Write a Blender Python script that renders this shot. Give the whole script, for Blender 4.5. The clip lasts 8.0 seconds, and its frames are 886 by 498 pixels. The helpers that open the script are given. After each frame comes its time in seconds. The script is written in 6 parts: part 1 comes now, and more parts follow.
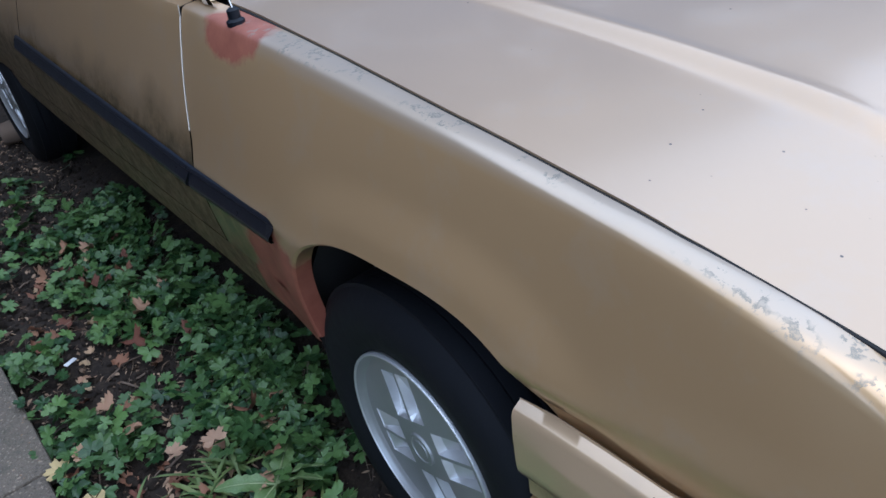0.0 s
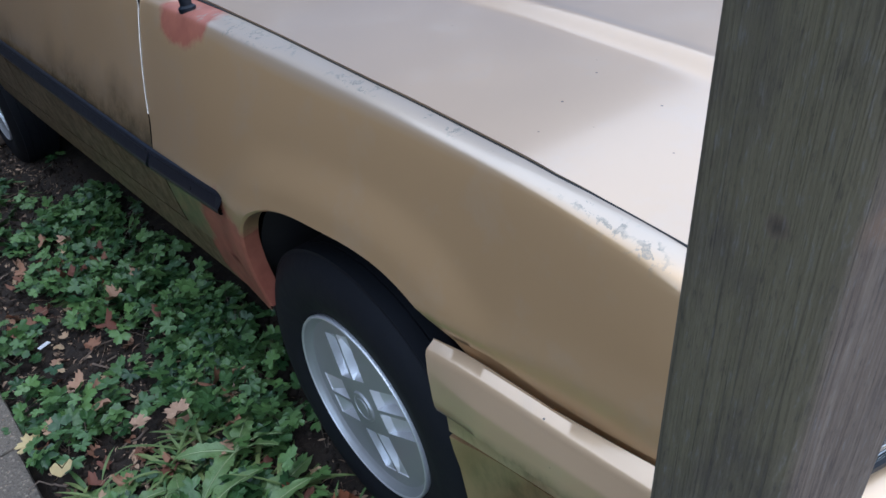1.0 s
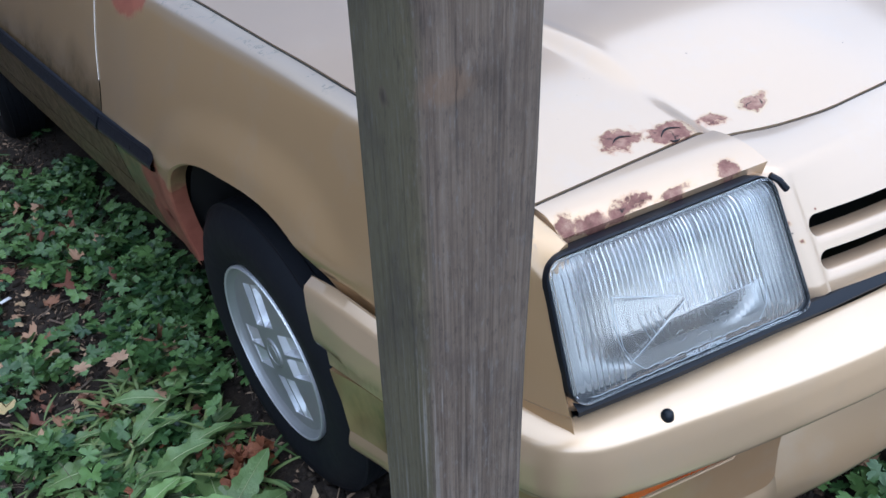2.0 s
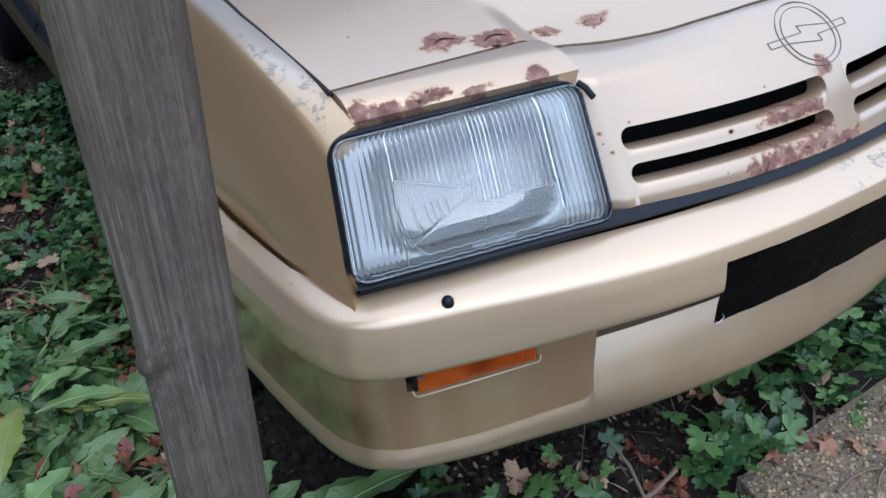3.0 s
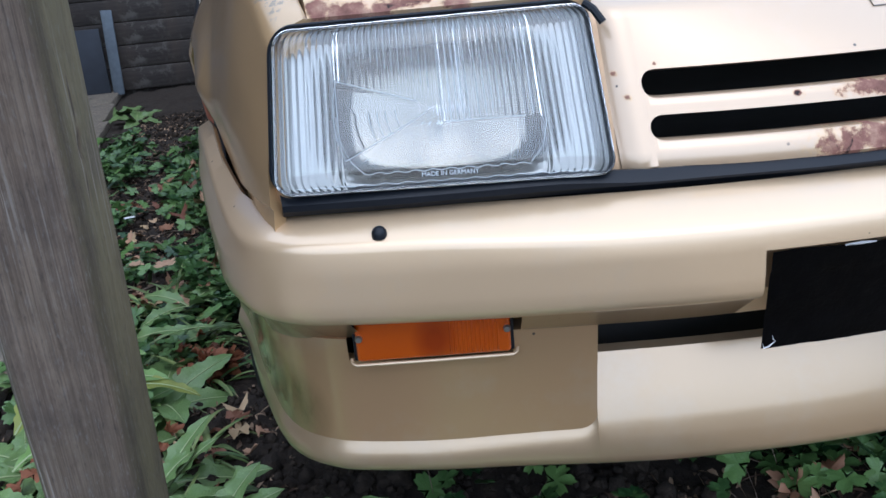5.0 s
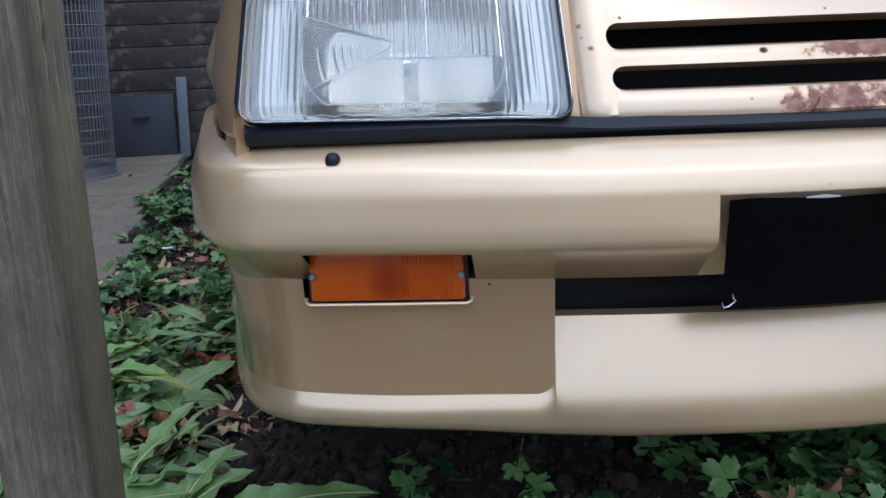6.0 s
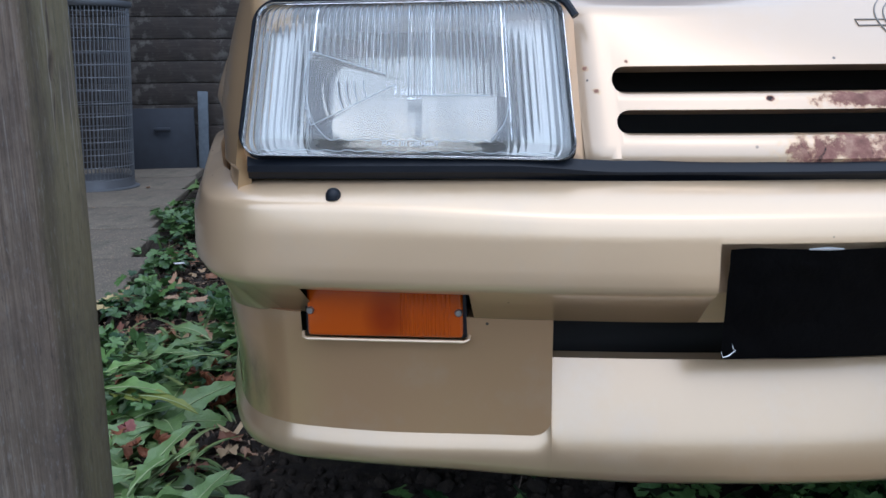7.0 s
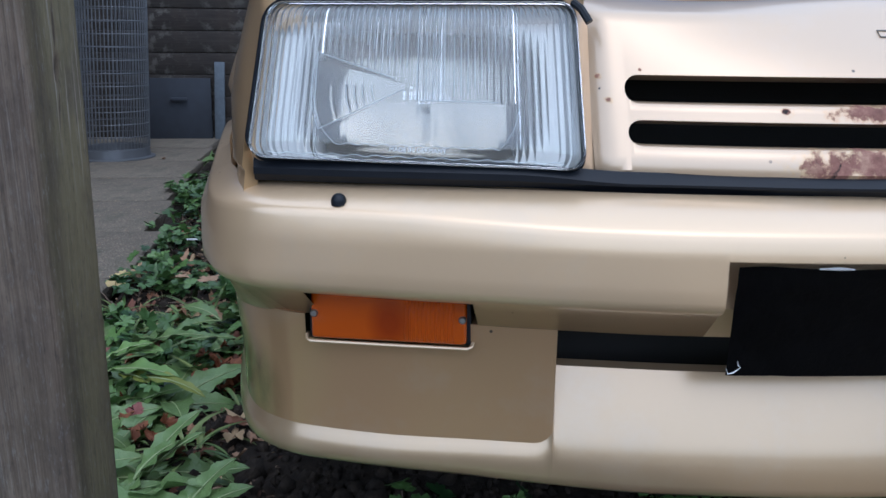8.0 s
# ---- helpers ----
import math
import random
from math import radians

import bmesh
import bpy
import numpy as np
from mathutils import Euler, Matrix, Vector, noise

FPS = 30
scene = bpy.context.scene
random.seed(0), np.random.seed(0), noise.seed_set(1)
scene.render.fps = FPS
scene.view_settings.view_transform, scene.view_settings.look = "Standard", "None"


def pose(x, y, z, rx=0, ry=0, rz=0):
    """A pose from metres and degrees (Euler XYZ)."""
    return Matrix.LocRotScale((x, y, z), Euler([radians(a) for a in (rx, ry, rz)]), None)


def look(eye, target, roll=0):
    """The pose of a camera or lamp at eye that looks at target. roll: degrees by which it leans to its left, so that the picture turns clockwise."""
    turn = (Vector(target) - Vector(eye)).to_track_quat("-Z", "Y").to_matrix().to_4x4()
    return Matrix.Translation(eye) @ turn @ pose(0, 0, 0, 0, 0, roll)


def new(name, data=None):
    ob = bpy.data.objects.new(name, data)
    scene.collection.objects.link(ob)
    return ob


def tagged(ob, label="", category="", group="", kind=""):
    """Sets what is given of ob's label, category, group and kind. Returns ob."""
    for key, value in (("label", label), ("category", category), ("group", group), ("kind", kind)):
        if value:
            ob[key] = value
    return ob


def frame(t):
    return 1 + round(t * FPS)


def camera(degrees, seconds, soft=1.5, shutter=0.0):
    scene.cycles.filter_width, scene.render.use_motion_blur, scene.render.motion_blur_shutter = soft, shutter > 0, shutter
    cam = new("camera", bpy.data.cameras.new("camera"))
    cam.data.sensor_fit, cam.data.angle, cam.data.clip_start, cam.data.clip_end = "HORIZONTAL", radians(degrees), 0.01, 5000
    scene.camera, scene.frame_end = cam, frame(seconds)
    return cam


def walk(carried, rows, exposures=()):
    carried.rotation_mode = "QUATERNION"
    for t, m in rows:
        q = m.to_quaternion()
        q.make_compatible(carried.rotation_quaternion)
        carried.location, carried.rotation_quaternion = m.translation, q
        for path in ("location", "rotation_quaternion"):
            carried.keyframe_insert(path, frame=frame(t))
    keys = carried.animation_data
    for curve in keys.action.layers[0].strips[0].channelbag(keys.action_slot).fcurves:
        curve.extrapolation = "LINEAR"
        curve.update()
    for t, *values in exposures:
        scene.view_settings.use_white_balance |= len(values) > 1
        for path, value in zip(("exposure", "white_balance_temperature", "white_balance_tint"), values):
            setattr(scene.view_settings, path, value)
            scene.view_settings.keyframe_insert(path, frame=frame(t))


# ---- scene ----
cam = camera(56.0, 8.0)
PATH = [
    (0, (-1.256, -0.04, 1.266), (-0.339, 1.39, 0.21), -10.7),
    (0.5, (-1.245, -0.098, 1.244), (-0.344, 1.327, 0.167), -10.7),
    (1, (-1.252, -0.193, 1.232), (-0.317, 1.243, 0.201), -11.1),
    (1.5, (-1.267, -0.303, 1.222), (-0.298, 1.133, 0.221), -9.2),
    (2, (-1.204, -0.426, 1.196), (-0.272, 1.029, 0.189), -8.7),
    (2.2, (-1.157, -0.489, 1.172), (-0.244, 0.97, 0.155), -8.2),
    (3.3, (-0.996, -0.688, 1.087), (-0.206, 0.809, 0.023), -4.3),
    (3.5, (-0.959, -0.706, 1.082), (-0.248, 0.818, -0.001), -4.2),
    (4, (-0.888, -0.689, 1.0), (-0.27, 0.886, -0.067), -3.9),
    (4.5, (-0.806, -0.686, 0.905), (-0.279, 0.952, -0.114), -5.5),
    (4.7, (-0.791, -0.688, 0.866), (-0.307, 1.033, -0.031), -5.7),
    (5.8, (-0.688, -0.781, 0.66), (-0.382, 1.14, 0.193), -2.0),
    (6, (-0.678, -0.776, 0.645), (-0.372, 1.144, 0.179), -2.3),
    (6.5, (-0.664, -0.772, 0.65), (-0.381, 1.163, 0.228), -1.7),
    (7, (-0.659, -0.771, 0.663), (-0.389, 1.166, 0.241), -0.6),
    (7.5, (-0.659, -0.764, 0.671), (-0.415, 1.173, 0.239), -0.0),
    (8, (-0.648, -0.758, 0.696), (-0.415, 1.167, 0.208), 0.6),
]
EXPOSURES = [(0.0, 0.17, 5050.0, 10.0), (0.5, 0.19, 5030.0, 10.0), (1.0, 0.29, 5080.0, 10.0), (1.5, 0.60, 5100.0, 10.0), (2.0, 0.38, 5100.0, 10.0),
             (3.5, 0.07, 5110.0, 10.0), (4.5, 0.33, 5250.0, 10.0), (6.0, 0.17, 5220.0, 10.0), (6.5, 0.20, 5220.0, 10.0), (8.0, 0.05, 5180.0, 10.0)]
walk(cam, [(t, look(eye, target, roll)) for t, eye, target, roll in PATH], EXPOSURES)

# ---- light ----
SUN_EL, SUN_AZ = radians(61), radians(172)
world = bpy.data.worlds.new("world")
scene.world = world
world.use_nodes = True
wn = world.node_tree.nodes
sky = wn.new("ShaderNodeTexSky")
sky.sky_type, sky.sun_disc = "NISHITA", False
sky.sun_elevation, sky.sun_rotation = SUN_EL, SUN_AZ
sky.air_density, sky.dust_density, sky.ozone_density = 1.0, 3.0, 1.0
wn["Background"].inputs["Strength"].default_value = 0.09
world.node_tree.links.new(sky.outputs[0], wn["Background"].inputs[0])
sun = new("sun", bpy.data.lights.new("sun", "SUN"))
sun.data.energy, sun.data.angle, sun.data.color = 3.3, radians(140), (0.94, 0.97, 1.0)
sun_dir = Vector((math.sin(SUN_AZ) * math.cos(SUN_EL), math.cos(SUN_AZ) * math.cos(SUN_EL), math.sin(SUN_EL)))
sun.matrix_world = look(sun_dir * 30, (0, 0, 0))

# ---- materials ----


class Nodes:
    """A small builder of node materials."""

    def __init__(self, name):
        self.mat = bpy.data.materials.new(name)
        self.mat.use_nodes = True
        self.tree = self.mat.node_tree
        self.bsdf = self.tree.nodes["Principled BSDF"]
        self.pos = self.tree.nodes.new("ShaderNodeTexCoord").outputs["Object"]

    def node(self, kind, **values):
        n = self.tree.nodes.new(kind)
        for key, value in values.items():
            if key in n.inputs:
                self.feed(n.inputs[key], value)
        return n

    def feed(self, socket, value):
        if isinstance(value, bpy.types.NodeSocket):
            self.tree.links.new(value, socket)
        else:
            socket.default_value = value

    def set(self, **values):
        for key, value in values.items():
            self.feed(self.bsdf.inputs[key.replace("_", " ")], value)
        return self

    def noise(self, scale, detail=4.0, rough=0.55, stretch=None):
        at = self.pos
        if stretch:
            at = self.node("ShaderNodeMapping", Vector=self.pos, Scale=stretch).outputs[0]
        return self.node("ShaderNodeTexNoise", Vector=at, Scale=scale, Detail=detail, Roughness=rough).outputs[0]

    def voronoi(self, scale):
        return self.node("ShaderNodeTexVoronoi", Vector=self.pos, Scale=scale).outputs["Distance"]

    def ramp(self, fac, *stops):
        n = self.node("ShaderNodeValToRGB", Fac=fac)
        for i, (at, col) in enumerate(stops):
            e = n.color_ramp.elements[i] if i < 2 else n.color_ramp.elements.new(at)
            e.position, e.color = at, (*col, 1) if len(col) == 3 else col
        return n.outputs[0]

    def mask(self, fac, low, high):
        if low > high:
            return self.ramp(fac, (high, (1, 1, 1)), (low, (0, 0, 0)))
        return self.ramp(fac, (low, (0, 0, 0)), (high, (1, 1, 1)))

    def mix(self, fac, a, b, blend="MIX"):
        n = self.tree.nodes.new("ShaderNodeMix")
        n.data_type, n.blend_type = "RGBA", blend
        self.feed(n.inputs[0], fac)
        for socket, value in ((n.inputs[6], a), (n.inputs[7], b)):
            self.feed(socket, (*value, 1) if isinstance(value, tuple) and len(value) == 3 else value)
        return n.outputs[2]

    def math(self, op, a, b=0.0):
        n = self.tree.nodes.new("ShaderNodeMath")
        n.operation = op
        self.feed(n.inputs[0], a)
        self.feed(n.inputs[1], b)
        return n.outputs[0]

    def near(self, centre, radius):
        """1 at the centre falling to 0 at the radius (three radii: an ellipsoid)."""
        rad = radius if isinstance(radius, tuple) else (radius,) * 3
        m = self.node("ShaderNodeMapping", Vector=self.pos, Scale=tuple(1 / r for r in rad),
                      Location=tuple(-c / r for c, r in zip(centre, rad)))
        n = self.tree.nodes.new("ShaderNodeVectorMath")
        n.operation = "LENGTH"
        self.tree.links.new(m.outputs[0], n.inputs[0])
        return self.math("SUBTRACT", 1.0, n.outputs["Value"])

    def bump(self, height, strength=0.3, distance=0.01):
        self.tree.links.new(self.node("ShaderNodeBump", Height=height, Strength=strength, Distance=distance).outputs[0], self.bsdf.inputs["Normal"])
        return self

    def island(self):
        return self.tree.nodes.new("ShaderNodeNewGeometry").outputs["Random Per Island"]

    def each(self):
        return self.tree.nodes.new("ShaderNodeObjectInfo").outputs["Random"]


GOLD = (0.58, 0.385, 0.19)


def car_paint(name, rust=(), primer=(), lichen=(), film=(), algae=(), moss=0.0, base=GOLD, specks=True, metal=0.45):
    """Aged pale gold metallic paint with rust, primer patches and lichen at given places."""
    n = Nodes(name)
    broad, fine = n.noise(2.5, 3), n.noise(60, 5)
    col = n.mix(broad, tuple(c * 0.94 for c in base), tuple(c * 1.06 for c in base))
    dust = n.mask(n.noise(9, 6, 0.65), 0.52, 0.8)
    col = n.mix(n.math("MULTIPLY", dust, 0.26), col, (0.55, 0.5, 0.42))
    # Pale regions: the sky's sheen on upward faces, put into the colour.
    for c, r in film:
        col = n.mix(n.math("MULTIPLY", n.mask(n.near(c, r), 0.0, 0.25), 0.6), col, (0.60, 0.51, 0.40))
    for c, r in algae:
        veil = n.math("MULTIPLY", n.mask(n.near(c, r), 0.0, 0.6), n.math("ADD", n.math("MULTIPLY", n.mask(n.noise(22, 5, 0.65, (1, 1, 0.5)), 0.4, 0.62), 0.45), 0.3))
        col = n.mix(veil, col, (0.105, 0.085, 0.026))
    dots = n.mask(n.voronoi(38), 0.075, 0.05)
    keep = n.mask(n.noise(7, 2), 0.56, 0.6)
    if specks:
        col = n.mix(n.math("MULTIPLY", dots, keep), col, (0.09, 0.07, 0.05))
    rough, bumps = n.math("ADD", n.math("ADD", n.math("MULTIPLY", broad, 0.16), n.math("MULTIPLY", dust, 0.14)), 0.25), n.math("ADD", n.math("MULTIPLY", fine, 0.02), n.math("MULTIPLY", n.noise(4.5, 2), 0.9))
    metal_sock, dull = None, None
    edge = n.math("MULTIPLY", n.math("SUBTRACT", n.noise(38, 6, 0.68), 0.5), 2.5)

    def union(spots):
        total = None
        for c, r in spots:
            s = n.near(c, r)
            total = s if total is None else n.math("MAXIMUM", total, s)
        return n.math("ADD", total, edge)

    if moss:
        z = n.node("ShaderNodeSeparateXYZ", Vector=n.pos).outputs[2]
        low = n.mask(n.math("ADD", z, n.math("MULTIPLY", n.noise(6, 4), 0.14)), moss + 0.07, moss - 0.03)
        blot = n.mask(n.noise(30, 6, 0.7), 0.35, 0.7)
        m = n.math("MULTIPLY", low, n.math("ADD", n.math("MULTIPLY", blot, 0.3), 0.66))
        col = n.mix(m, col, n.ramp(n.noise(18, 4), (0.35, (0.024, 0.025, 0.010)), (0.7, (0.075, 0.055, 0.026))))
        rough = n.math("MAXIMUM", rough, n.math("MULTIPLY", m, 0.75))
        dull = n.math("MAXIMUM", dull, m) if dull else m
    if primer:
        soft = n.math("MULTIPLY", n.math("SUBTRACT", n.noise(30, 4), 0.5), 0.5)
        total = None
        for c, r in primer:
            s = n.near(c, r)
            total = s if total is None else n.math("MAXIMUM", total, s)
        m = n.mask(n.math("ADD", total, soft), 0.02, 0.2)
        red = n.ramp(n.noise(25, 5), (0.3, (0.24, 0.065, 0.040)), (0.7, (0.36, 0.115, 0.070)))
        col = n.mix(n.math("MULTIPLY", m, 0.94), col, red)
        metal_sock = n.math("MULTIPLY", n.math("SUBTRACT", 1.0, m), metal)
        rough = n.math("MAXIMUM", rough, n.math("MULTIPLY", m, 0.6))
        dull = n.math("MAXIMUM", dull, n.math("MULTIPLY", m, 0.8)) if dull else n.math("MULTIPLY", m, 0.8)
    if lichen:
        u = None
        for c, r in lichen:
            s = n.near(c, r)
            u = s if u is None else n.math("MAXIMUM", u, s)
        crust = n.noise(85, 6, 0.65)
        rim = n.math("SUBTRACT", n.mask(crust, 0.50, 0.55), n.math("MULTIPLY", n.mask(crust, 0.56, 0.64), 0.55))
        m = n.math("MULTIPLY", n.math("MULTIPLY", rim, n.mask(n.noise(24, 3, 0.6), 0.50, 0.56)), n.math("MULTIPLY", n.mask(u, 0.0, 0.3), 0.85))
        col = n.mix(m, col, (0.26, 0.24, 0.19))
        rough = n.math("MAXIMUM", rough, n.math("MULTIPLY", m, 0.7))
        dull = n.math("MAXIMUM", dull, m) if dull else m
    if rust:
        u = union(rust)
        halo, core = n.mask(u, 0.1, 0.42), n.mask(u, 0.3, 0.5)
        col = n.mix(n.math("MULTIPLY", halo, 0.75), col, n.ramp(n.noise(22, 4), (0.35, (0.62, 0.44, 0.22)), (0.65, (0.50, 0.25, 0.13))))
        rusty = n.ramp(n.noise(40, 5, 0.65), (0.3, (0.12, 0.050, 0.034)), (0.5, (0.23, 0.105, 0.075)), (0.72, (0.43, 0.27, 0.18)))
        col = n.mix(core, col, rusty)
        vein = n.math("ABSOLUTE", n.math("SUBTRACT", n.noise(17, 3, 0.5), 0.5))
        cracks = n.math("MULTIPLY", n.mask(vein, 0.016, 0.005), n.math("MULTIPLY", n.mask(u, 0.5, 0.7), n.mask(n.noise(75, 4), 0.44, 0.54)))
        col = n.mix(cracks, col, (0.015, 0.008, 0.006))
        flat = n.math("SUBTRACT", 1.0, core)
        metal_sock = n.math("MULTIPLY", flat, metal)
        rough = n.math("MAXIMUM", rough, n.math("MULTIPLY", core, 0.8))
        dull = n.mask(u, 0.2, 0.4)
        bumps = n.math("ADD", bumps, n.math("MULTIPLY", n.math("MULTIPLY", n.noise(70, 6, 0.7), core), 0.8))
        bumps = n.math("SUBTRACT", n.math("ADD", bumps, n.math("MULTIPLY", core, 0.3)), n.math("MULTIPLY", cracks, 0.8))
    n.set(Base_Color=col, Metallic=metal_sock if metal_sock else metal, Roughness=rough, Coat_Weight=n.math("SUBTRACT", 1.0, dull) if dull else 1.0, Coat_Roughness=0.15, Coat_IOR=1.6)
    n.bump(bumps, 0.35, 0.004)
    return n.mat


def plain(name, colour, rough=0.5, metal=0.0, grain=0.25, scale=20.0, bump=0.15, **more):
    n = Nodes(name)
    broad, fine = n.noise(scale * 0.15, 3), n.noise(scale, 5)
    dark = tuple(c * (1 - grain) for c in colour)
    light = tuple(min(1, c * (1 + grain)) for c in colour)
    col = n.mix(n.math("MULTIPLY", n.math("ADD", broad, fine), 0.5), dark, light)
    n.set(Base_Color=col, Roughness=n.math("ADD", n.math("MULTIPLY", fine, 0.15), rough - 0.07), Metallic=metal, **more)
    n.bump(fine, bump, 0.003)
    return n.mat


paint_bonnet = car_paint("gold_paint_bonnet", rust=[((-0.515, 0.222, 0.775), (0.042, 0.026, 0.05)), ((-0.450, 0.196, 0.775), (0.045, 0.028, 0.05)),
                                                    ((-0.375, 0.195, 0.765), (0.03, 0.020, 0.05)), ((-0.295, 0.191, 0.76), (0.032, 0.022, 0.05)),
                                                    ((-0.17, 0.115, 0.77), (0.04, 0.012, 0.05))], base=(0.595, 0.42, 0.255))
paint_nose = car_paint("gold_paint_nose", rust=[((-0.672, 0.155, 0.745), (0.018, 0.030, 0.03)), ((-0.645, 0.146, 0.742), (0.04, 0.016, 0.022)), ((-0.60, 0.140, 0.742), (0.045, 0.013, 0.022)), ((-0.535, 0.124, 0.742), (0.035, 0.008, 0.02)),
                                                ((-0.455, 0.112, 0.746), (0.026, 0.016, 0.024))], base=(0.595, 0.42, 0.255))
paint_grille = car_paint("gold_paint_grille", rust=[((-0.125, 0.0, 0.63), (0.085, 0.09, 0.014)), ((-0.17, -0.01, 0.583), (0.07, 0.09, 0.022)), ((-0.08, -0.02, 0.585), (0.09, 0.09, 0.03)),
                                                    ((-0.045, 0.0, 0.672), (0.022, 0.06, 0.018)), ((-0.387, 0.04, 0.639), (0.006, 0.03, 0.006)), ((-0.395, 0.045, 0.662), (0.004, 0.03, 0.004)), ((-0.355, 0.06, 0.669), (0.003, 0.03, 0.003)), ((-0.225, 0.02, 0.632), (0.005, 0.05, 0.0035))], base=(0.555, 0.405, 0.26))
PRIMER = [((-0.74, 1.305, 0.892), (0.12, 0.115, 0.056)), ((-0.81, 1.165, 0.51), (0.2, 0.125, 0.13)), ((-0.81, 1.19, 0.42), (0.2, 0.14, 0.10)), ((-0.80, 1.11, 0.42), (0.2, 0.09, 0.14))]
# film here pales the wing top where the sky would whiten it
paint_wing = car_paint("gold_paint_wing", primer=PRIMER,
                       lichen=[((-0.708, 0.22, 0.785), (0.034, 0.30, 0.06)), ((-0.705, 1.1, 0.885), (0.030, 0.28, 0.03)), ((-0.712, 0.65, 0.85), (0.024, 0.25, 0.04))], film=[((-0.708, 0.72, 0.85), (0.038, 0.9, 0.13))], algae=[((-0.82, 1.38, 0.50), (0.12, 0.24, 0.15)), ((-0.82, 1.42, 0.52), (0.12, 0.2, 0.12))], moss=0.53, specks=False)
paint_door = car_paint("gold_paint_door", moss=0.755, specks=False)
paint_sill = car_paint("gold_paint_sill", primer=PRIMER, moss=0.62, specks=False)
paint_bumper = car_paint("gold_paint_bumper", lichen=[((0.04, -0.08, 0.55), (0.14, 0.06, 0.05))], algae=[((-0.81, 0.40, 0.45), (0.05, 0.3, 0.05))], base=(0.70, 0.505, 0.305))
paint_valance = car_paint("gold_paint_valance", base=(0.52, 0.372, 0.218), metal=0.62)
# Darker copy of the gold: shade under the bumper beam is in the colour.
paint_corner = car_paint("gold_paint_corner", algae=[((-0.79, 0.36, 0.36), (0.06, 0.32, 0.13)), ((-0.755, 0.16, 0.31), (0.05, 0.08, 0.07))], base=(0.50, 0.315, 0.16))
black_trim = plain("black_trim_plastic", (0.008, 0.010, 0.016), 0.30, grain=0.3, scale=60, Specular_IOR_Level=0.5)
black_rubber = plain("black_rubber", (0.008, 0.010, 0.014), 0.4, grain=0.25, scale=40, Specular_IOR_Level=0.25)
tyre_mat = plain("weathered_tyre_rubber", (0.007, 0.008, 0.011), 0.7, Specular_IOR_Level=0.3, grain=0.45, scale=35, bump=0.4)
dark_inside = plain("dark_underbody", (0.012, 0.011, 0.010), 0.85, grain=0.5, scale=15, bump=0.4)
alloy_mat = plain("silver_painted_alloy", (0.42, 0.43, 0.43), 0.42, 0.55, grain=0.15, scale=50)
alloy_facet = plain("bright_alloy_facets", (0.74, 0.75, 0.76), 0.32, 0.6, grain=0.12, scale=50)
chrome = plain("chrome", (0.7, 0.7, 0.7), 0.12, 1.0, grain=0.05)
screw_mat = plain("dull_screw_steel", (0.35, 0.33, 0.3), 0.4, 0.9)
emblem_mat = plain("dark_emblem_outline", (0.20, 0.18, 0.15), 0.5)
pale_paint = plain("pale_edge_paint", (0.72, 0.66, 0.55), 0.5)
white_scrap = plain("white_torn_film", (0.75, 0.75, 0.75), 0.5)


def tape_material():
    n = Nodes("black_plastic_tape")
    crease = n.noise(14, 5, 0.6, (1, 3, 1))
    n.set(Base_Color=n.mix(crease, (0.002, 0.002, 0.0025), (0.005, 0.005, 0.006)), Roughness=n.math("ADD", n.math("MULTIPLY", crease, 0.3), 0.25), Specular_IOR_Level=0.14)
    n.bump(crease, 0.5, 0.01)
    return n.mat


def lamp_glass(name, colour=(1, 1, 1), rough=0.03, ior=1.5):
    n = Nodes(name)
    n.set(Base_Color=(*colour, 1), Roughness=n.math("ADD", n.math("MULTIPLY", n.noise(8, 5, 0.7), 0.03), rough), Transmission_Weight=0.965, IOR=ior)
    return n.mat


tape = tape_material()
glass = lamp_glass("headlight_glass", (0.95, 0.97, 0.97), 0.015)
window_glass = plain("dark_window_glass", (0.02, 0.025, 0.03), 0.08, grain=0.1)
frosted = plain("frosted_glass_relief", (0.5, 0.54, 0.56), 0.4)
amber = Nodes("amber_lens")
amber.set(Base_Color=amber.mix(amber.mask(amber.near((-0.605, -0.01, 0.413), (0.03, 0.2, 0.04)), 0.1, 0.6), (0.70, 0.115, 0.003), (0.42, 0.052, 0.002)), Roughness=0.16, Transmission_Weight=0.35, Coat_Weight=0.5)
amber = amber.mat
# Brown tint: the ground's reflection is put into the bowl's colour.
silver_bowl = plain("silvered_bowl", (0.35, 0.32, 0.27), 0.24, 1.0, grain=0.08, scale=12, bump=0.03)
reflector_mat = plain("hazy_reflector", (0.38, 0.375, 0.355), 0.36, 1.0, grain=0.12, scale=12, bump=0.05)


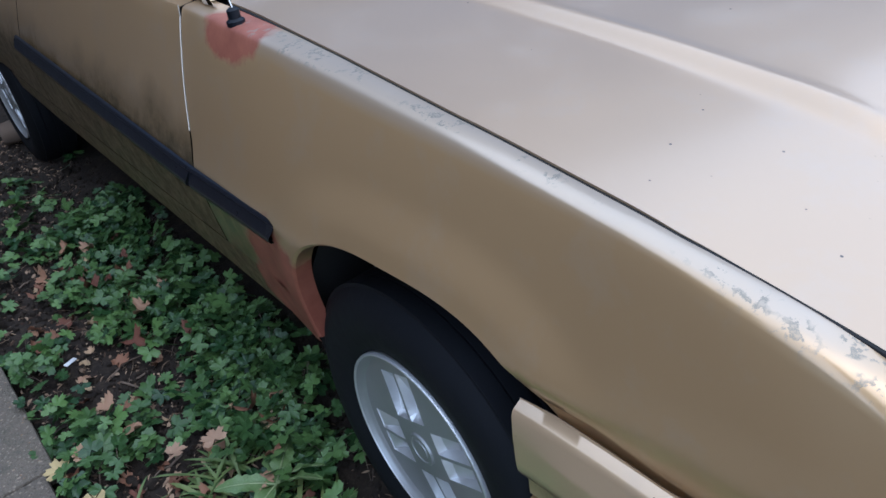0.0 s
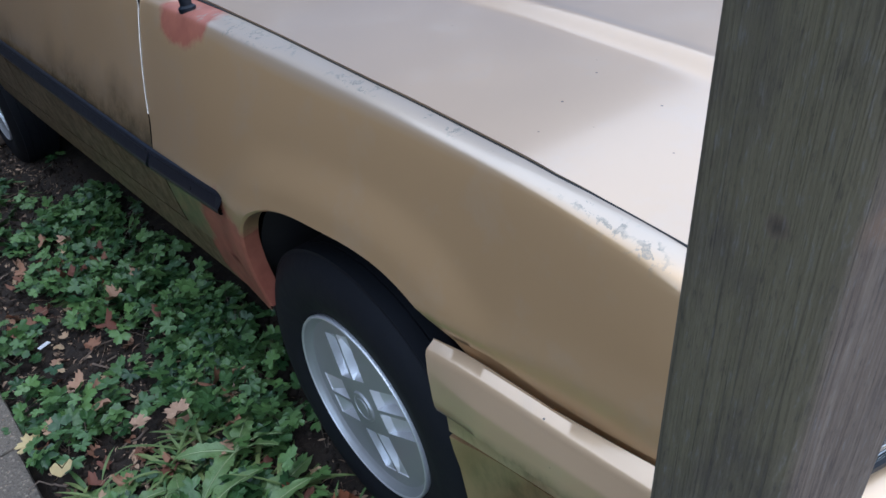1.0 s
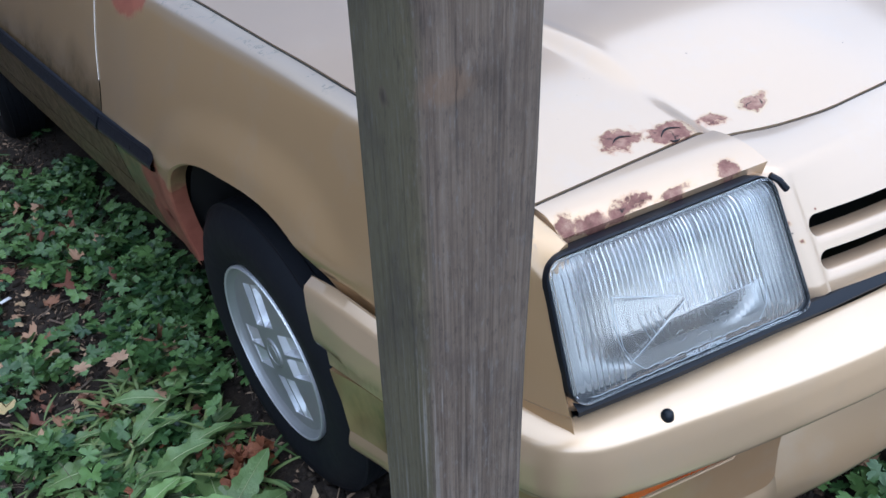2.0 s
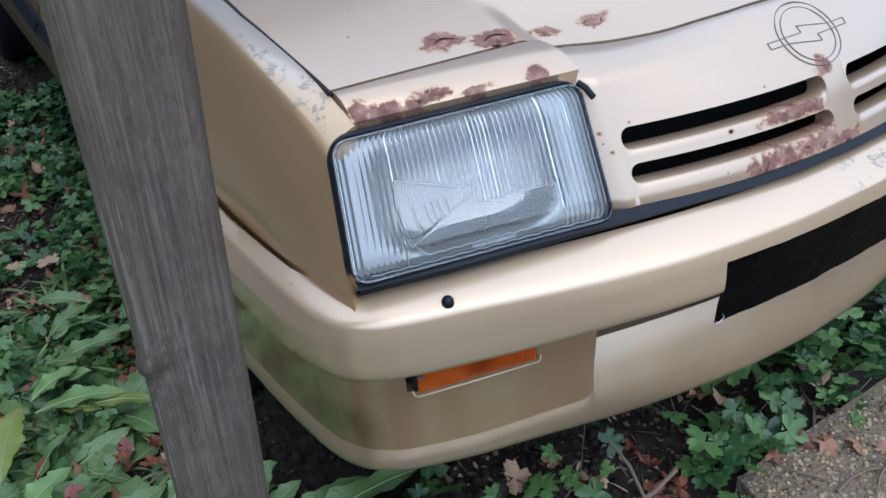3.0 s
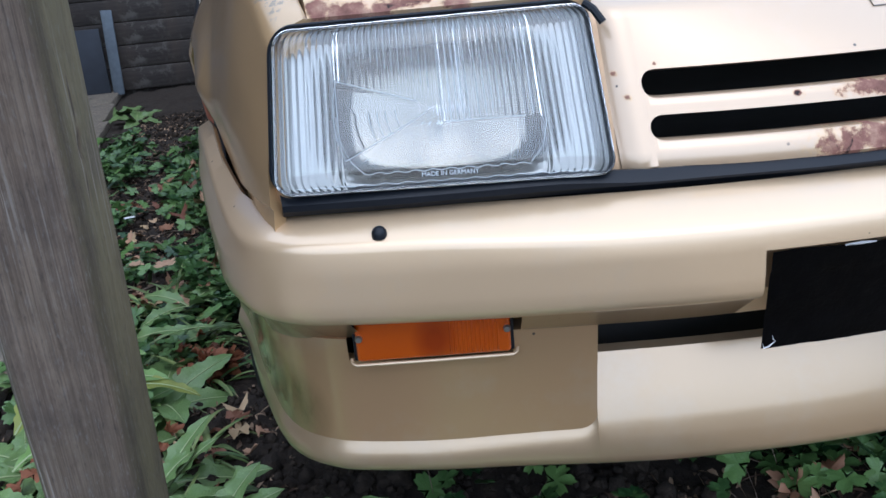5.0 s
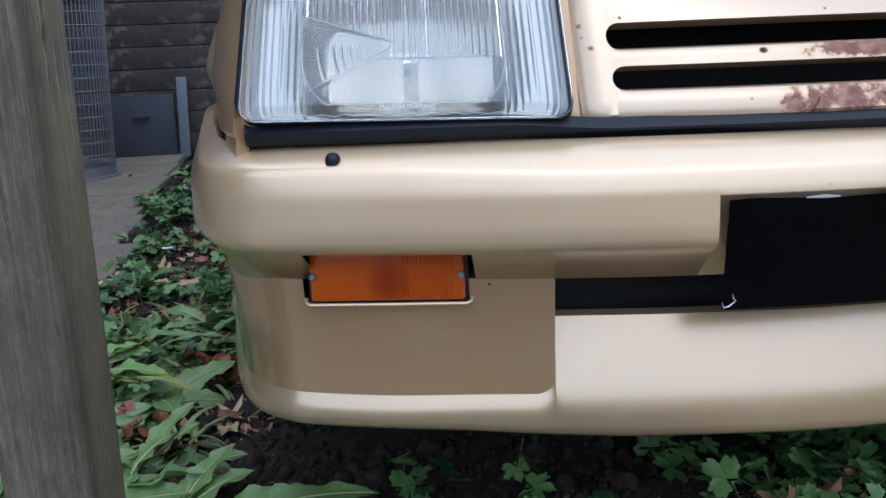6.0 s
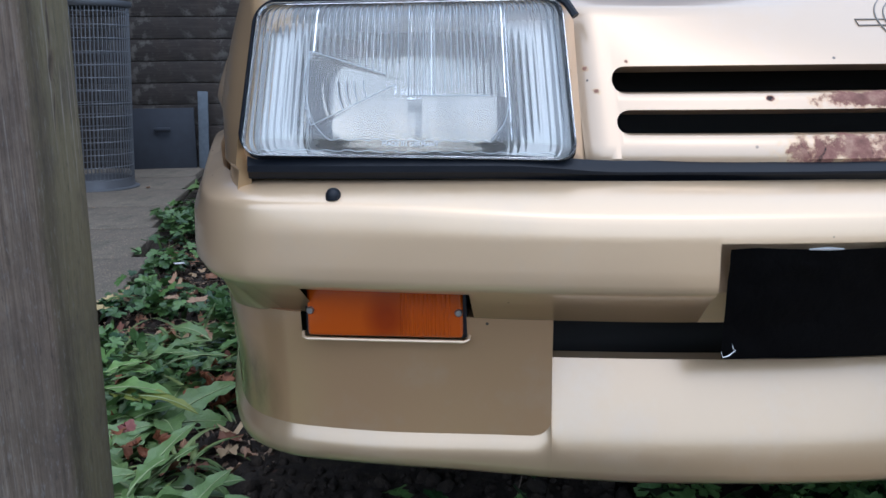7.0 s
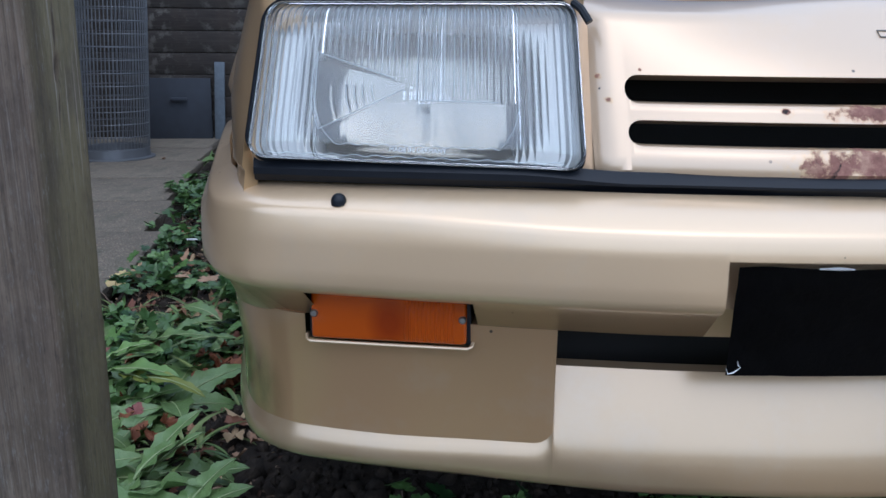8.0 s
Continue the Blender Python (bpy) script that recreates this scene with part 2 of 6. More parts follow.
def wood_post():
    """Grey-brown weathered timber: fine upright grain, blotches, green algae and dark knots."""
    n = Nodes("weathered_post_wood")
    raw = n.pos
    axes = n.node("ShaderNodeSeparateXYZ", Vector=raw).outputs
    along = n.tree.nodes.new("ShaderNodeCombineXYZ")
    for k, (a, lean) in enumerate(((axes[0], -0.040), (axes[1], 0.130))):
        n.tree.links.new(n.math("ADD", a, n.math("MULTIPLY", axes[2], lean)), along.inputs[k])
    n.tree.links.new(axes[2], along.inputs[2])
    n.pos = along.outputs[0]
    grain = n.noise(34, 6, 0.62, (4.0, 4.0, 0.10))
    hair = n.noise(130, 3, 0.6, (4.0, 4.0, 0.05))
    broad = n.noise(9, 5, 0.6, (1, 1, 0.45))
    col = n.ramp(n.math("ADD", n.math("MULTIPLY", grain, 0.45), n.math("MULTIPLY", hair, 0.55)), (0.37, (0.155, 0.116, 0.078)), (0.5, (0.255, 0.198, 0.136)), (0.64, (0.340, 0.275, 0.195)))
    col = n.mix(n.math("MULTIPLY", n.mask(broad, 0.5, 0.72), 0.55), col, (0.080, 0.066, 0.042))
    col = n.mix(n.math("MULTIPLY", n.mask(n.noise(14, 5, 0.65, (1, 1, 0.35)), 0.58, 0.72), 0.5), col, (0.25, 0.21, 0.155))
    turned = n.node("ShaderNodeSeparateXYZ", Vector=n.node("ShaderNodeNewGeometry").outputs["Normal"]).outputs[0]
    green = n.mask(n.math("ADD", n.math("ABSOLUTE", turned), n.math("MULTIPLY", n.math("SUBTRACT", n.noise(12, 4), 0.5), 0.6)), 0.35, 0.80)
    col = n.mix(n.math("MULTIPLY", green, 0.8), col, n.mix(grain, (0.105, 0.095, 0.045), (0.16, 0.14, 0.075)))
    col = n.mix(n.math("MULTIPLY", n.mask(n.noise(16, 6, 0.68, (1, 1, 0.55)), 0.46, 0.64), 0.5), col, (0.065, 0.052, 0.045))
    # Front face multiplied darker: the shade it stands in, put into the colour.
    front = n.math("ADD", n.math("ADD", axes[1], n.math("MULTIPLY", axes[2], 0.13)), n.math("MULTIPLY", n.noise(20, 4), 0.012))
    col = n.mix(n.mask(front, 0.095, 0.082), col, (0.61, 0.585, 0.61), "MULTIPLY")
    n.pos = raw
    wob = n.math("MULTIPLY", n.math("SUBTRACT", n.noise(45, 4), 0.5), 0.9)
    pale = n.math("ADD", n.near((-0.952, -0.062, 1.040), (0.020, 0.03, 0.014)), wob)
    col = n.mix(n.math("MULTIPLY", n.mask(pale, 0.0, 0.5), 0.5), col, (0.22, 0.14, 0.085))
    for c, r in KNOTS:
        k = n.math("ADD", n.near(c, r), wob)
        col = n.mix(n.math("MULTIPLY", n.mask(k, -0.5, 0.2), 0.5), col, (0.17, 0.125, 0.085))
        col = n.mix(n.math("MULTIPLY", n.mask(k, 0.1, 0.7), 0.8), col, (0.03, 0.021, 0.015))
    n.pos = along.outputs[0]
    line_noise = n.noise(60, 4, 0.55, (5.0, 5.0, 0.06))
    checks = n.mask(line_noise, 0.60, 0.66)
    col = n.mix(n.math("MULTIPLY", checks, 0.34), col, (0.045, 0.036, 0.032))
    worn = n.math("MULTIPLY", n.mask(line_noise, 0.44, 0.36), n.mask(n.noise(7, 5, 0.6, (1, 1, 0.5)), 0.50, 0.62))
    col = n.mix(n.math("MULTIPLY", worn, 0.6), col, (0.34, 0.31, 0.27))
    speck = n.noise(190, 5, 0.7, (1.5, 1.5, 0.35))
    col = n.mix(n.math("MULTIPLY", n.mask(speck, 0.56, 0.70), 0.45), col, (0.22, 0.205, 0.19))
    col = n.mix(n.math("MULTIPLY", n.mask(speck, 0.44, 0.30), 0.55), col, (0.035, 0.029, 0.026))
    n.set(Base_Color=col, Roughness=0.92)
    n.bump(n.math("SUBTRACT", n.math("ADD", n.math("ADD", grain, n.math("MULTIPLY", speck, 0.7)), n.math("MULTIPLY", hair, 0.8)), n.math("MULTIPLY", checks, 0.8)), 0.5, 0.005)
    return n.mat


KNOTS = [((-0.890, 0.013, 0.670), (0.02, 0.008, 0.016)), ((-0.890, 0.010, 0.702), (0.02, 0.0025, 0.03)), ((-0.890, 0.016, 0.632), (0.02, 0.002, 0.03)), ((-0.961, -0.022, 1.031), (0.02, 0.009, 0.009)), ((-0.925, -0.02, 0.50), (0.004, 0.02, 0.012))]


def concrete(name, tone=(0.27, 0.25, 0.225), pebbles=0.5, size=70.0):
    """Worn concrete with small stones showing, stains and damp patches."""
    n = Nodes(name)
    broad, fine, cell = n.noise(3, 5), n.noise(120, 5, 0.7), n.voronoi(size)
    small = n.voronoi(size * 2.3)
    col = n.mix(broad, tuple(c * 0.65 for c in tone), tuple(c * 1.2 for c in tone))
    col = n.mix(n.math("MULTIPLY", n.mask(fine, 0.35, 0.7), 0.35), col, tuple(c * 0.45 for c in tone))
    stone = n.ramp(n.noise(size * 0.6, 1), (0.32, (0.10, 0.085, 0.07)), (0.5, (0.30, 0.25, 0.18)), (0.62, (0.52, 0.44, 0.33)), (0.72, (0.36, 0.19, 0.08)))
    col = n.mix(n.math("MULTIPLY", n.mask(cell, 0.42, 0.28), pebbles), col, stone)
    col = n.mix(n.math("MULTIPLY", n.mask(small, 0.30, 0.20), pebbles * 0.6), col, n.ramp(n.noise(size, 1), (0.4, (0.13, 0.11, 0.09)), (0.62, (0.58, 0.52, 0.42))))
    col = n.mix(n.math("MULTIPLY", n.mask(n.noise(11, 6, 0.7), 0.52, 0.68), 0.6), col, (0.085, 0.085, 0.06))
    n.set(Base_Color=col, Roughness=0.9)
    n.bump(n.math("SUBTRACT", n.math("MULTIPLY", fine, 0.8), n.math("ADD", cell, n.math("MULTIPLY", small, 0.5))), 0.8, 0.005)
    return n.mat


def soil_material():
    n = Nodes("dark_damp_soil")
    col = n.ramp(n.noise(35, 8, 0.75), (0.3, (0.011, 0.008, 0.0055)), (0.55, (0.036, 0.025, 0.016)), (0.8, (0.100, 0.072, 0.046)))
    n.set(Base_Color=col, Roughness=0.95)
    n.bump(n.noise(90, 6, 0.7), 0.8, 0.01)
    return n.mat


def leaf_material(name, dark, light, vein=0.25, rough=0.5):
    n = Nodes(name)
    pick = n.math("ADD", n.math("MULTIPLY", n.island(), 0.7), n.math("MULTIPLY", n.noise(25, 4), 0.3))
    col = n.ramp(pick, (0.2, dark), (0.8, light))
    col = n.mix(n.math("MULTIPLY", n.mask(n.noise(70, 5, 0.7), 0.55, 0.72), 0.35), col, tuple(min(1.0, c * 1.5) for c in light))
    n.set(Base_Color=col, Roughness=rough, Subsurface_Weight=0.0)
    n.bump(n.noise(180, 3), vein, 0.003)
    return n.mat


def board_wall():
    n = Nodes("stained_timber_boards")
    grain = n.noise(12, 6, 0.7, (0.4, 1, 5))
    col = n.ramp(grain, (0.3, (0.022, 0.018, 0.016)), (0.7, (0.062, 0.052, 0.045)))
    col = n.mix(n.math("MULTIPLY", n.math("MULTIPLY", n.mask(n.noise(16, 6, 0.75), 0.50, 0.60), n.mask(n.noise(4, 3), 0.42, 0.58)), 0.55), col, (0.20, 0.19, 0.165))
    col = n.mix(n.math("MULTIPLY", n.mask(n.noise(6, 4, 0.6, (1, 1, 0.3)), 0.5, 0.7), 0.5), col, (0.075, 0.055, 0.040))
    col = n.mix(n.math("MULTIPLY", n.each(), 0.3), col, (0.05, 0.045, 0.04))
    n.set(Base_Color=col, Roughness=0.9)
    n.bump(grain, 0.4, 0.006)
    return n.mat


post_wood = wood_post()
slab_mat = concrete("worn_concrete_slab", (0.22, 0.185, 0.14), 0.6, 110.0)
path_mat = concrete("pebbled_concrete_path", (0.235, 0.175, 0.10), 0.9, 85.0)
soil = soil_material()
leaf_green = leaf_material("groundcover_leaf", (0.022, 0.062, 0.018), (0.125, 0.220, 0.060), 0.4, 0.42)
dock_green = leaf_material("dock_leaf", (0.050, 0.115, 0.032), (0.20, 0.285, 0.095), 0.5, 0.38)
dock_fresh = leaf_material("fresh_dock_leaf", (0.11, 0.20, 0.05), (0.20, 0.31, 0.09))
dock_yellow = leaf_material("yellowing_dock_leaf", (0.12, 0.17, 0.03), (0.26, 0.27, 0.05))
dock_pale = leaf_material("greyish_dock_leaf", (0.10, 0.15, 0.075), (0.24, 0.30, 0.155))
rib_pale = plain("pale_leaf_midrib", (0.30, 0.36, 0.17), 0.6)
orange_leaf = leaf_material("orange_brown_leaf", (0.13, 0.035, 0.015), (0.42, 0.17, 0.06), 0.3, 0.7)
red_leaf = leaf_material("red_brown_leaf", (0.16, 0.045, 0.04), (0.42, 0.17, 0.13), 0.3, 0.7)
grass_green = leaf_material("grass_blade", (0.06, 0.12, 0.028), (0.22, 0.27, 0.085))
leaf_brown = Nodes("fallen_leaf")
leaf_brown.set(Base_Color=leaf_brown.ramp(leaf_brown.each(), (0.05, (0.15, 0.055, 0.03)), (0.35, (0.30, 0.15, 0.08)), (0.7, (0.44, 0.28, 0.17)), (0.92, (0.48, 0.34, 0.19))), Roughness=0.7)
leaf_brown = leaf_brown.mat
litter_mat = leaf_material("leaf_scraps", (0.05, 0.025, 0.014), (0.42, 0.29, 0.18), 0.1, 0.85)
yellow_leaf = leaf_material("pale_yellow_leaf", (0.50, 0.38, 0.17), (0.68, 0.55, 0.27), 0.3, 0.7)
tan_leaf = leaf_material("tan_leaf", (0.36, 0.22, 0.13), (0.52, 0.36, 0.24), 0.3, 0.7)
pebble_mat = leaf_material("pavement_pebble", (0.09, 0.065, 0.04), (0.48, 0.35, 0.18), 0.1, 0.8)
twig_mat = plain("dry_twig", (0.19, 0.14, 0.10), 0.85)
stone_mat = plain("soil_stone", (0.16, 0.14, 0.12), 0.85, grain=0.4)
boards = board_wall()
galvanised = plain("dull_galvanised_wire", (0.17, 0.18, 0.195), 0.5, 0.5)
blue_sheet = plain("blue_grey_painted_sheet", (0.034, 0.040, 0.052), 0.75, grain=0.7, scale=14, bump=0.5)
pale_blue = plain("faded_blue_batten", (0.13, 0.155, 0.18), 0.85, grain=0.7, scale=30, bump=0.5)
render_wall = plain("plain_rendered_wall", (0.10, 0.068, 0.042), 0.9, grain=0.15, scale=8)
grey_wall = plain("plain_grey_wall", (0.30, 0.29, 0.27), 0.9, grain=0.15, scale=8)

# ---- mesh helpers ----
WORLD_OF = {}


def finish(bm, name, material, smooth=40):
    bmesh.ops.recalc_face_normals(bm, faces=bm.faces) if len(bm.faces) < 20000 else None
    for f in bm.faces:
        f.smooth = True
    for e in bm.edges:
        e.smooth = len(e.link_faces) == 2 and e.calc_face_angle(0) < radians(smooth)
    me = bpy.data.meshes.new(name)
    bm.to_mesh(me)
    bm.free()
    me.materials.append(material)
    return me


def part(name, bm, material, parent, label="", smooth=40):
    """Links a bmesh, in world coordinates, as one mesh object under a thing or a part."""
    ob = new(name, finish(bm, name, material, smooth) if isinstance(bm, bmesh.types.BMesh) else bm)
    ob.parent = parent
    ob.matrix_parent_inverse = WORLD_OF.get(parent.name, Matrix()).inverted()
    if label:
        ob["label"] = label
    return ob


def base(name, at, label, category, group="", kind=""):
    """An empty at a thing's base."""
    ob = new(name)
    ob.location = at
    WORLD_OF[ob.name] = Matrix.Translation(at)
    return tagged(ob, label, category, group, kind)


def thing(name, bm, material, label, category, group="", kind="", smooth=40):
    return tagged(new(name, finish(bm, name, material, smooth)), label, category, group, kind)


def grid(F, us, vs, bm=None, skip=None):
    bm = bm or bmesh.new()
    rows = [[bm.verts.new(F(u, v)) for v in vs] for u in us]
    for i in range(len(us) - 1):
        for j in range(len(vs) - 1):
            if skip and skip(i, j):
                continue
            bm.faces.new((rows[i][j], rows[i + 1][j], rows[i + 1][j + 1], rows[i][j + 1]))
    return bm


def weld(bm, d=1e-5):
    bmesh.ops.remove_doubles(bm, verts=bm.verts, dist=d)
    return bm


def box(sx, sy, sz, m=Matrix(), bevel=0.0, segments=2, bm=None):
    own = bmesh.new()
    bmesh.ops.create_cube(own, size=1.0, matrix=Matrix.Diagonal((sx, sy, sz, 1)))
    if bevel:
        bmesh.ops.bevel(own, geom=own.edges, offset=bevel, segments=segments, profile=0.5, affect="EDGES")
    bmesh.ops.transform(own, matrix=m, verts=own.verts)
    if bm is None:
        return own
    me = bpy.data.meshes.new("tmp")
    own.to_mesh(me)
    own.free()
    bm.from_mesh(me)
    bpy.data.meshes.remove(me)
    return bm


def tube(points, radius, sides=8, bm=None, closed=False, flat=1.0):
    """A tube of given radius (a number or one each) along points."""
    bm = bm or bmesh.new()
    pts = [Vector(p) for p in points]
    rings = []
    for i, p in enumerate(pts):
        a = pts[i - 1] if i or closed else p
        b = pts[(i + 1) % len(pts)] if i < len(pts) - 1 or closed else p
        d = (b - a).normalized()
        side = d.cross(Vector((0, 0, 1)) if abs(d.z) < 0.9 else Vector((0, 1, 0))).normalized()
        up = side.cross(d)
        r = radius[i] if isinstance(radius, (list, tuple)) else radius
        rings.append([bm.verts.new(p + r * (math.cos(t) * side + flat * math.sin(t) * up)) for t in (2 * math.pi * k / sides for k in range(sides))])
    for i in range(len(rings) - (0 if closed else 1)):
        a, b = rings[i], rings[(i + 1) % len(rings)]
        for k in range(sides):
            bm.faces.new((a[k], a[(k + 1) % sides], b[(k + 1) % sides], b[k]))
    if not closed:
        bm.faces.new(rings[0][::-1])
        bm.faces.new(rings[-1])
    return bm


def lathe(profile, m, steps=64, bm=None):
    """Turns (radius, height) pairs round the local z axis."""
    bm = bm or bmesh.new()
    rings = [[bm.verts.new(m @ Vector((r * math.cos(t), r * math.sin(t), h))) for t in (2 * math.pi * k / steps for k in range(steps))] for r, h in profile]
    for a, b in zip(rings, rings[1:]):
        for k in range(steps):
            bm.faces.new((a[k], a[(k + 1) % steps], b[(k + 1) % steps], b[k]))
    return bm


def line(x, *pairs):
    """Piecewise linear through (x, y) pairs."""
    return float(np.interp(x, [p[0] for p in pairs], [p[1] for p in pairs]))


def ease(x, a, b):
    t = min(1.0, max(0.0, (x - a) / (b - a)))
    return t * t * (3 - 2 * t)


def lin(a, b, n):
    return [a + (b - a) * i / (n - 1) for i in range(n)]


def mirrored(bm):
    """The same bmesh on the car's other side."""
    other = bm.copy()
    for v in other.verts:
        v.co.x = 2 * XC - v.co.x
    bmesh.ops.reverse_faces(other, faces=other.faces)
    return other


# ---- the car: nose towards -y, its right side towards -x ----
XC = -0.03
car = base("car", (XC, 2.2, 0.0), "pale gold metallic coupe with rust spots on a soil bed", "car")


def z_top(y):
    return line(y, (0.05, 0.722), (0.10, 0.74), (0.141, 0.753), (0.205, 0.773), (0.39, 0.817), (0.69, 0.852), (1.33, 0.90), (1.45, 0.905), (3.0, 0.93), (4.25, 0.90))


def smooth_top(y):
    h = min(0.06, max(0.0, y - 0.1) * 0.4)
    return sum(z_top(y + d * h) for d in (-1, -0.5, 0, 0.5, 1)) / 5


def gap_x(y):
    return line(y, (0.1, -0.684), (0.2, -0.688), (0.4, -0.702), (0.75, -0.696), (1.03, -0.682), (1.33, -0.672), (1.5, -0.67))


def belly(y):
    return line(y, (0.08, 0.734), (0.10, 0.742), (0.15, 0.757), (0.22, 0.771), (0.32, 0.785), (0.45, 0.797), (0.52, 0.803), (0.6, 0.808), (0.8, 0.820), (1.2, 0.830), (2.8, 0.826), (3.6, 0.815), (4.25, 0.76))


ARCH_Y, ARCH_Z, ARCH_R, REAR_Y = 0.785, 0.325, 0.335, 3.86
ARCH_H, ARCH_N = 0.343, 2.9


def arch_z(d):
    """Height of the squarish wheel opening at a distance from its middle."""
    return ARCH_Z + ARCH_H * max(0.0, 1 - (abs(d) / ARCH_R) ** ARCH_N) ** (1 / ARCH_N)


def arch_reach(d, h):
    return 0.345 * ((abs(d) / ARCH_R) ** ARCH_N + (max(0.0, h) / ARCH_H) ** ARCH_N) ** (1 / ARCH_N)


def crease_x(y):
    return line(y, (0.1, 0.737), (0.3, 0.741), (0.6, 0.740), (0.95, 0.734), (1.4, 0.7295))


def step_z(y):
    """The pressed step that runs along the wing just over the bumper."""
    return 0.571 + 0.027 * ease(y, 0.33, 0.47)


def side_x(y, z):
    """The body side, from the crease out to the belly and in again to the sill."""
    zc, zb = smooth_top(y) - 0.0065, 0.63 + 0.02 * ease(y, 1.2, 2.7)
    if z >= zb:
        u = (zc - z) / (zc - zb)
        u = min(1, max(0, u))
        x = crease_x(y) + (belly(y) - crease_x(y)) * u * (1.30 - 0.30 * u)
    else:
        x = belly(y) - 0.034 * ((zb - z) / 0.27) ** 1.6
    for ay in (ARCH_Y, REAR_Y):
        if z > 0.34:
            x += 0.012 * (1 - ease(arch_reach(y - ay, z - ARCH_Z), 0.365, 0.44)) * (1 if y > 0.6 else ease(z, 0.585, 0.635))
    if y < 0.62:
        # stepped in above the bumper, leaving a groove along its top
        x -= 0.009 * ease(step_z(y) - z, 0.0, 0.005) * (1 - ease(y, 0.46, 0.54))
    return -x


def z_low(y, front):
    ay = ARCH_Y if front else REAR_Y
    if abs(y - ay) < ARCH_R:
        z = arch_z(y - ay)
        return max(z, 0.50) if front and y < ay else z
    if front and y < ay:
        return 0.50
    return 0.362 + 0.012 * (y - 1.2)


def arch_columns(a, b, ay, n):
    ys = set(lin(a, b, n))
    ys |= {ay + s * ARCH_R * math.sin(k * math.pi / 2 / 22) for k in range(22) for s in (-1, 1)}
    ys |= {ay + s * (ARCH_R + e) for s in (-1, 1) for e in (-0.0004, 0.0004, 0.006)}
    return sorted(y for y in ys if a <= y <= b)


def shut(y, z):
    """The door's front edge leans back towards the top."""
    return 0.36 * max(0.0, z - 0.68) * ease(y, 1.15, 1.43) * (1 - ease(y, 1.5, 2.1))


# where the wing meets the rubber round the headlight: height, side and depth
WING_END = ((0.500, -0.755, 0.062), (0.583, -0.7475, 0.089), (0.602, -0.7455, 0.0955), (0.631, -0.7395, 0.106), (0.660, -0.735, 0.117), (0.690, -0.7315, 0.128), (0.710, -0.7275, 0.1353))
WING_CORNER = {-1: (-0.7245, 0.1375, 0.7165), -2: (-0.719, 0.139, 0.7225), -3: (-0.710, 0.1402, 0.7305), -4: (-0.688, 0.1395, 0.7395), -5: (-0.685, 0.1395, 0.738), -6: (-0.685, 0.145, 0.708)}
WING_BLEND = 0.34


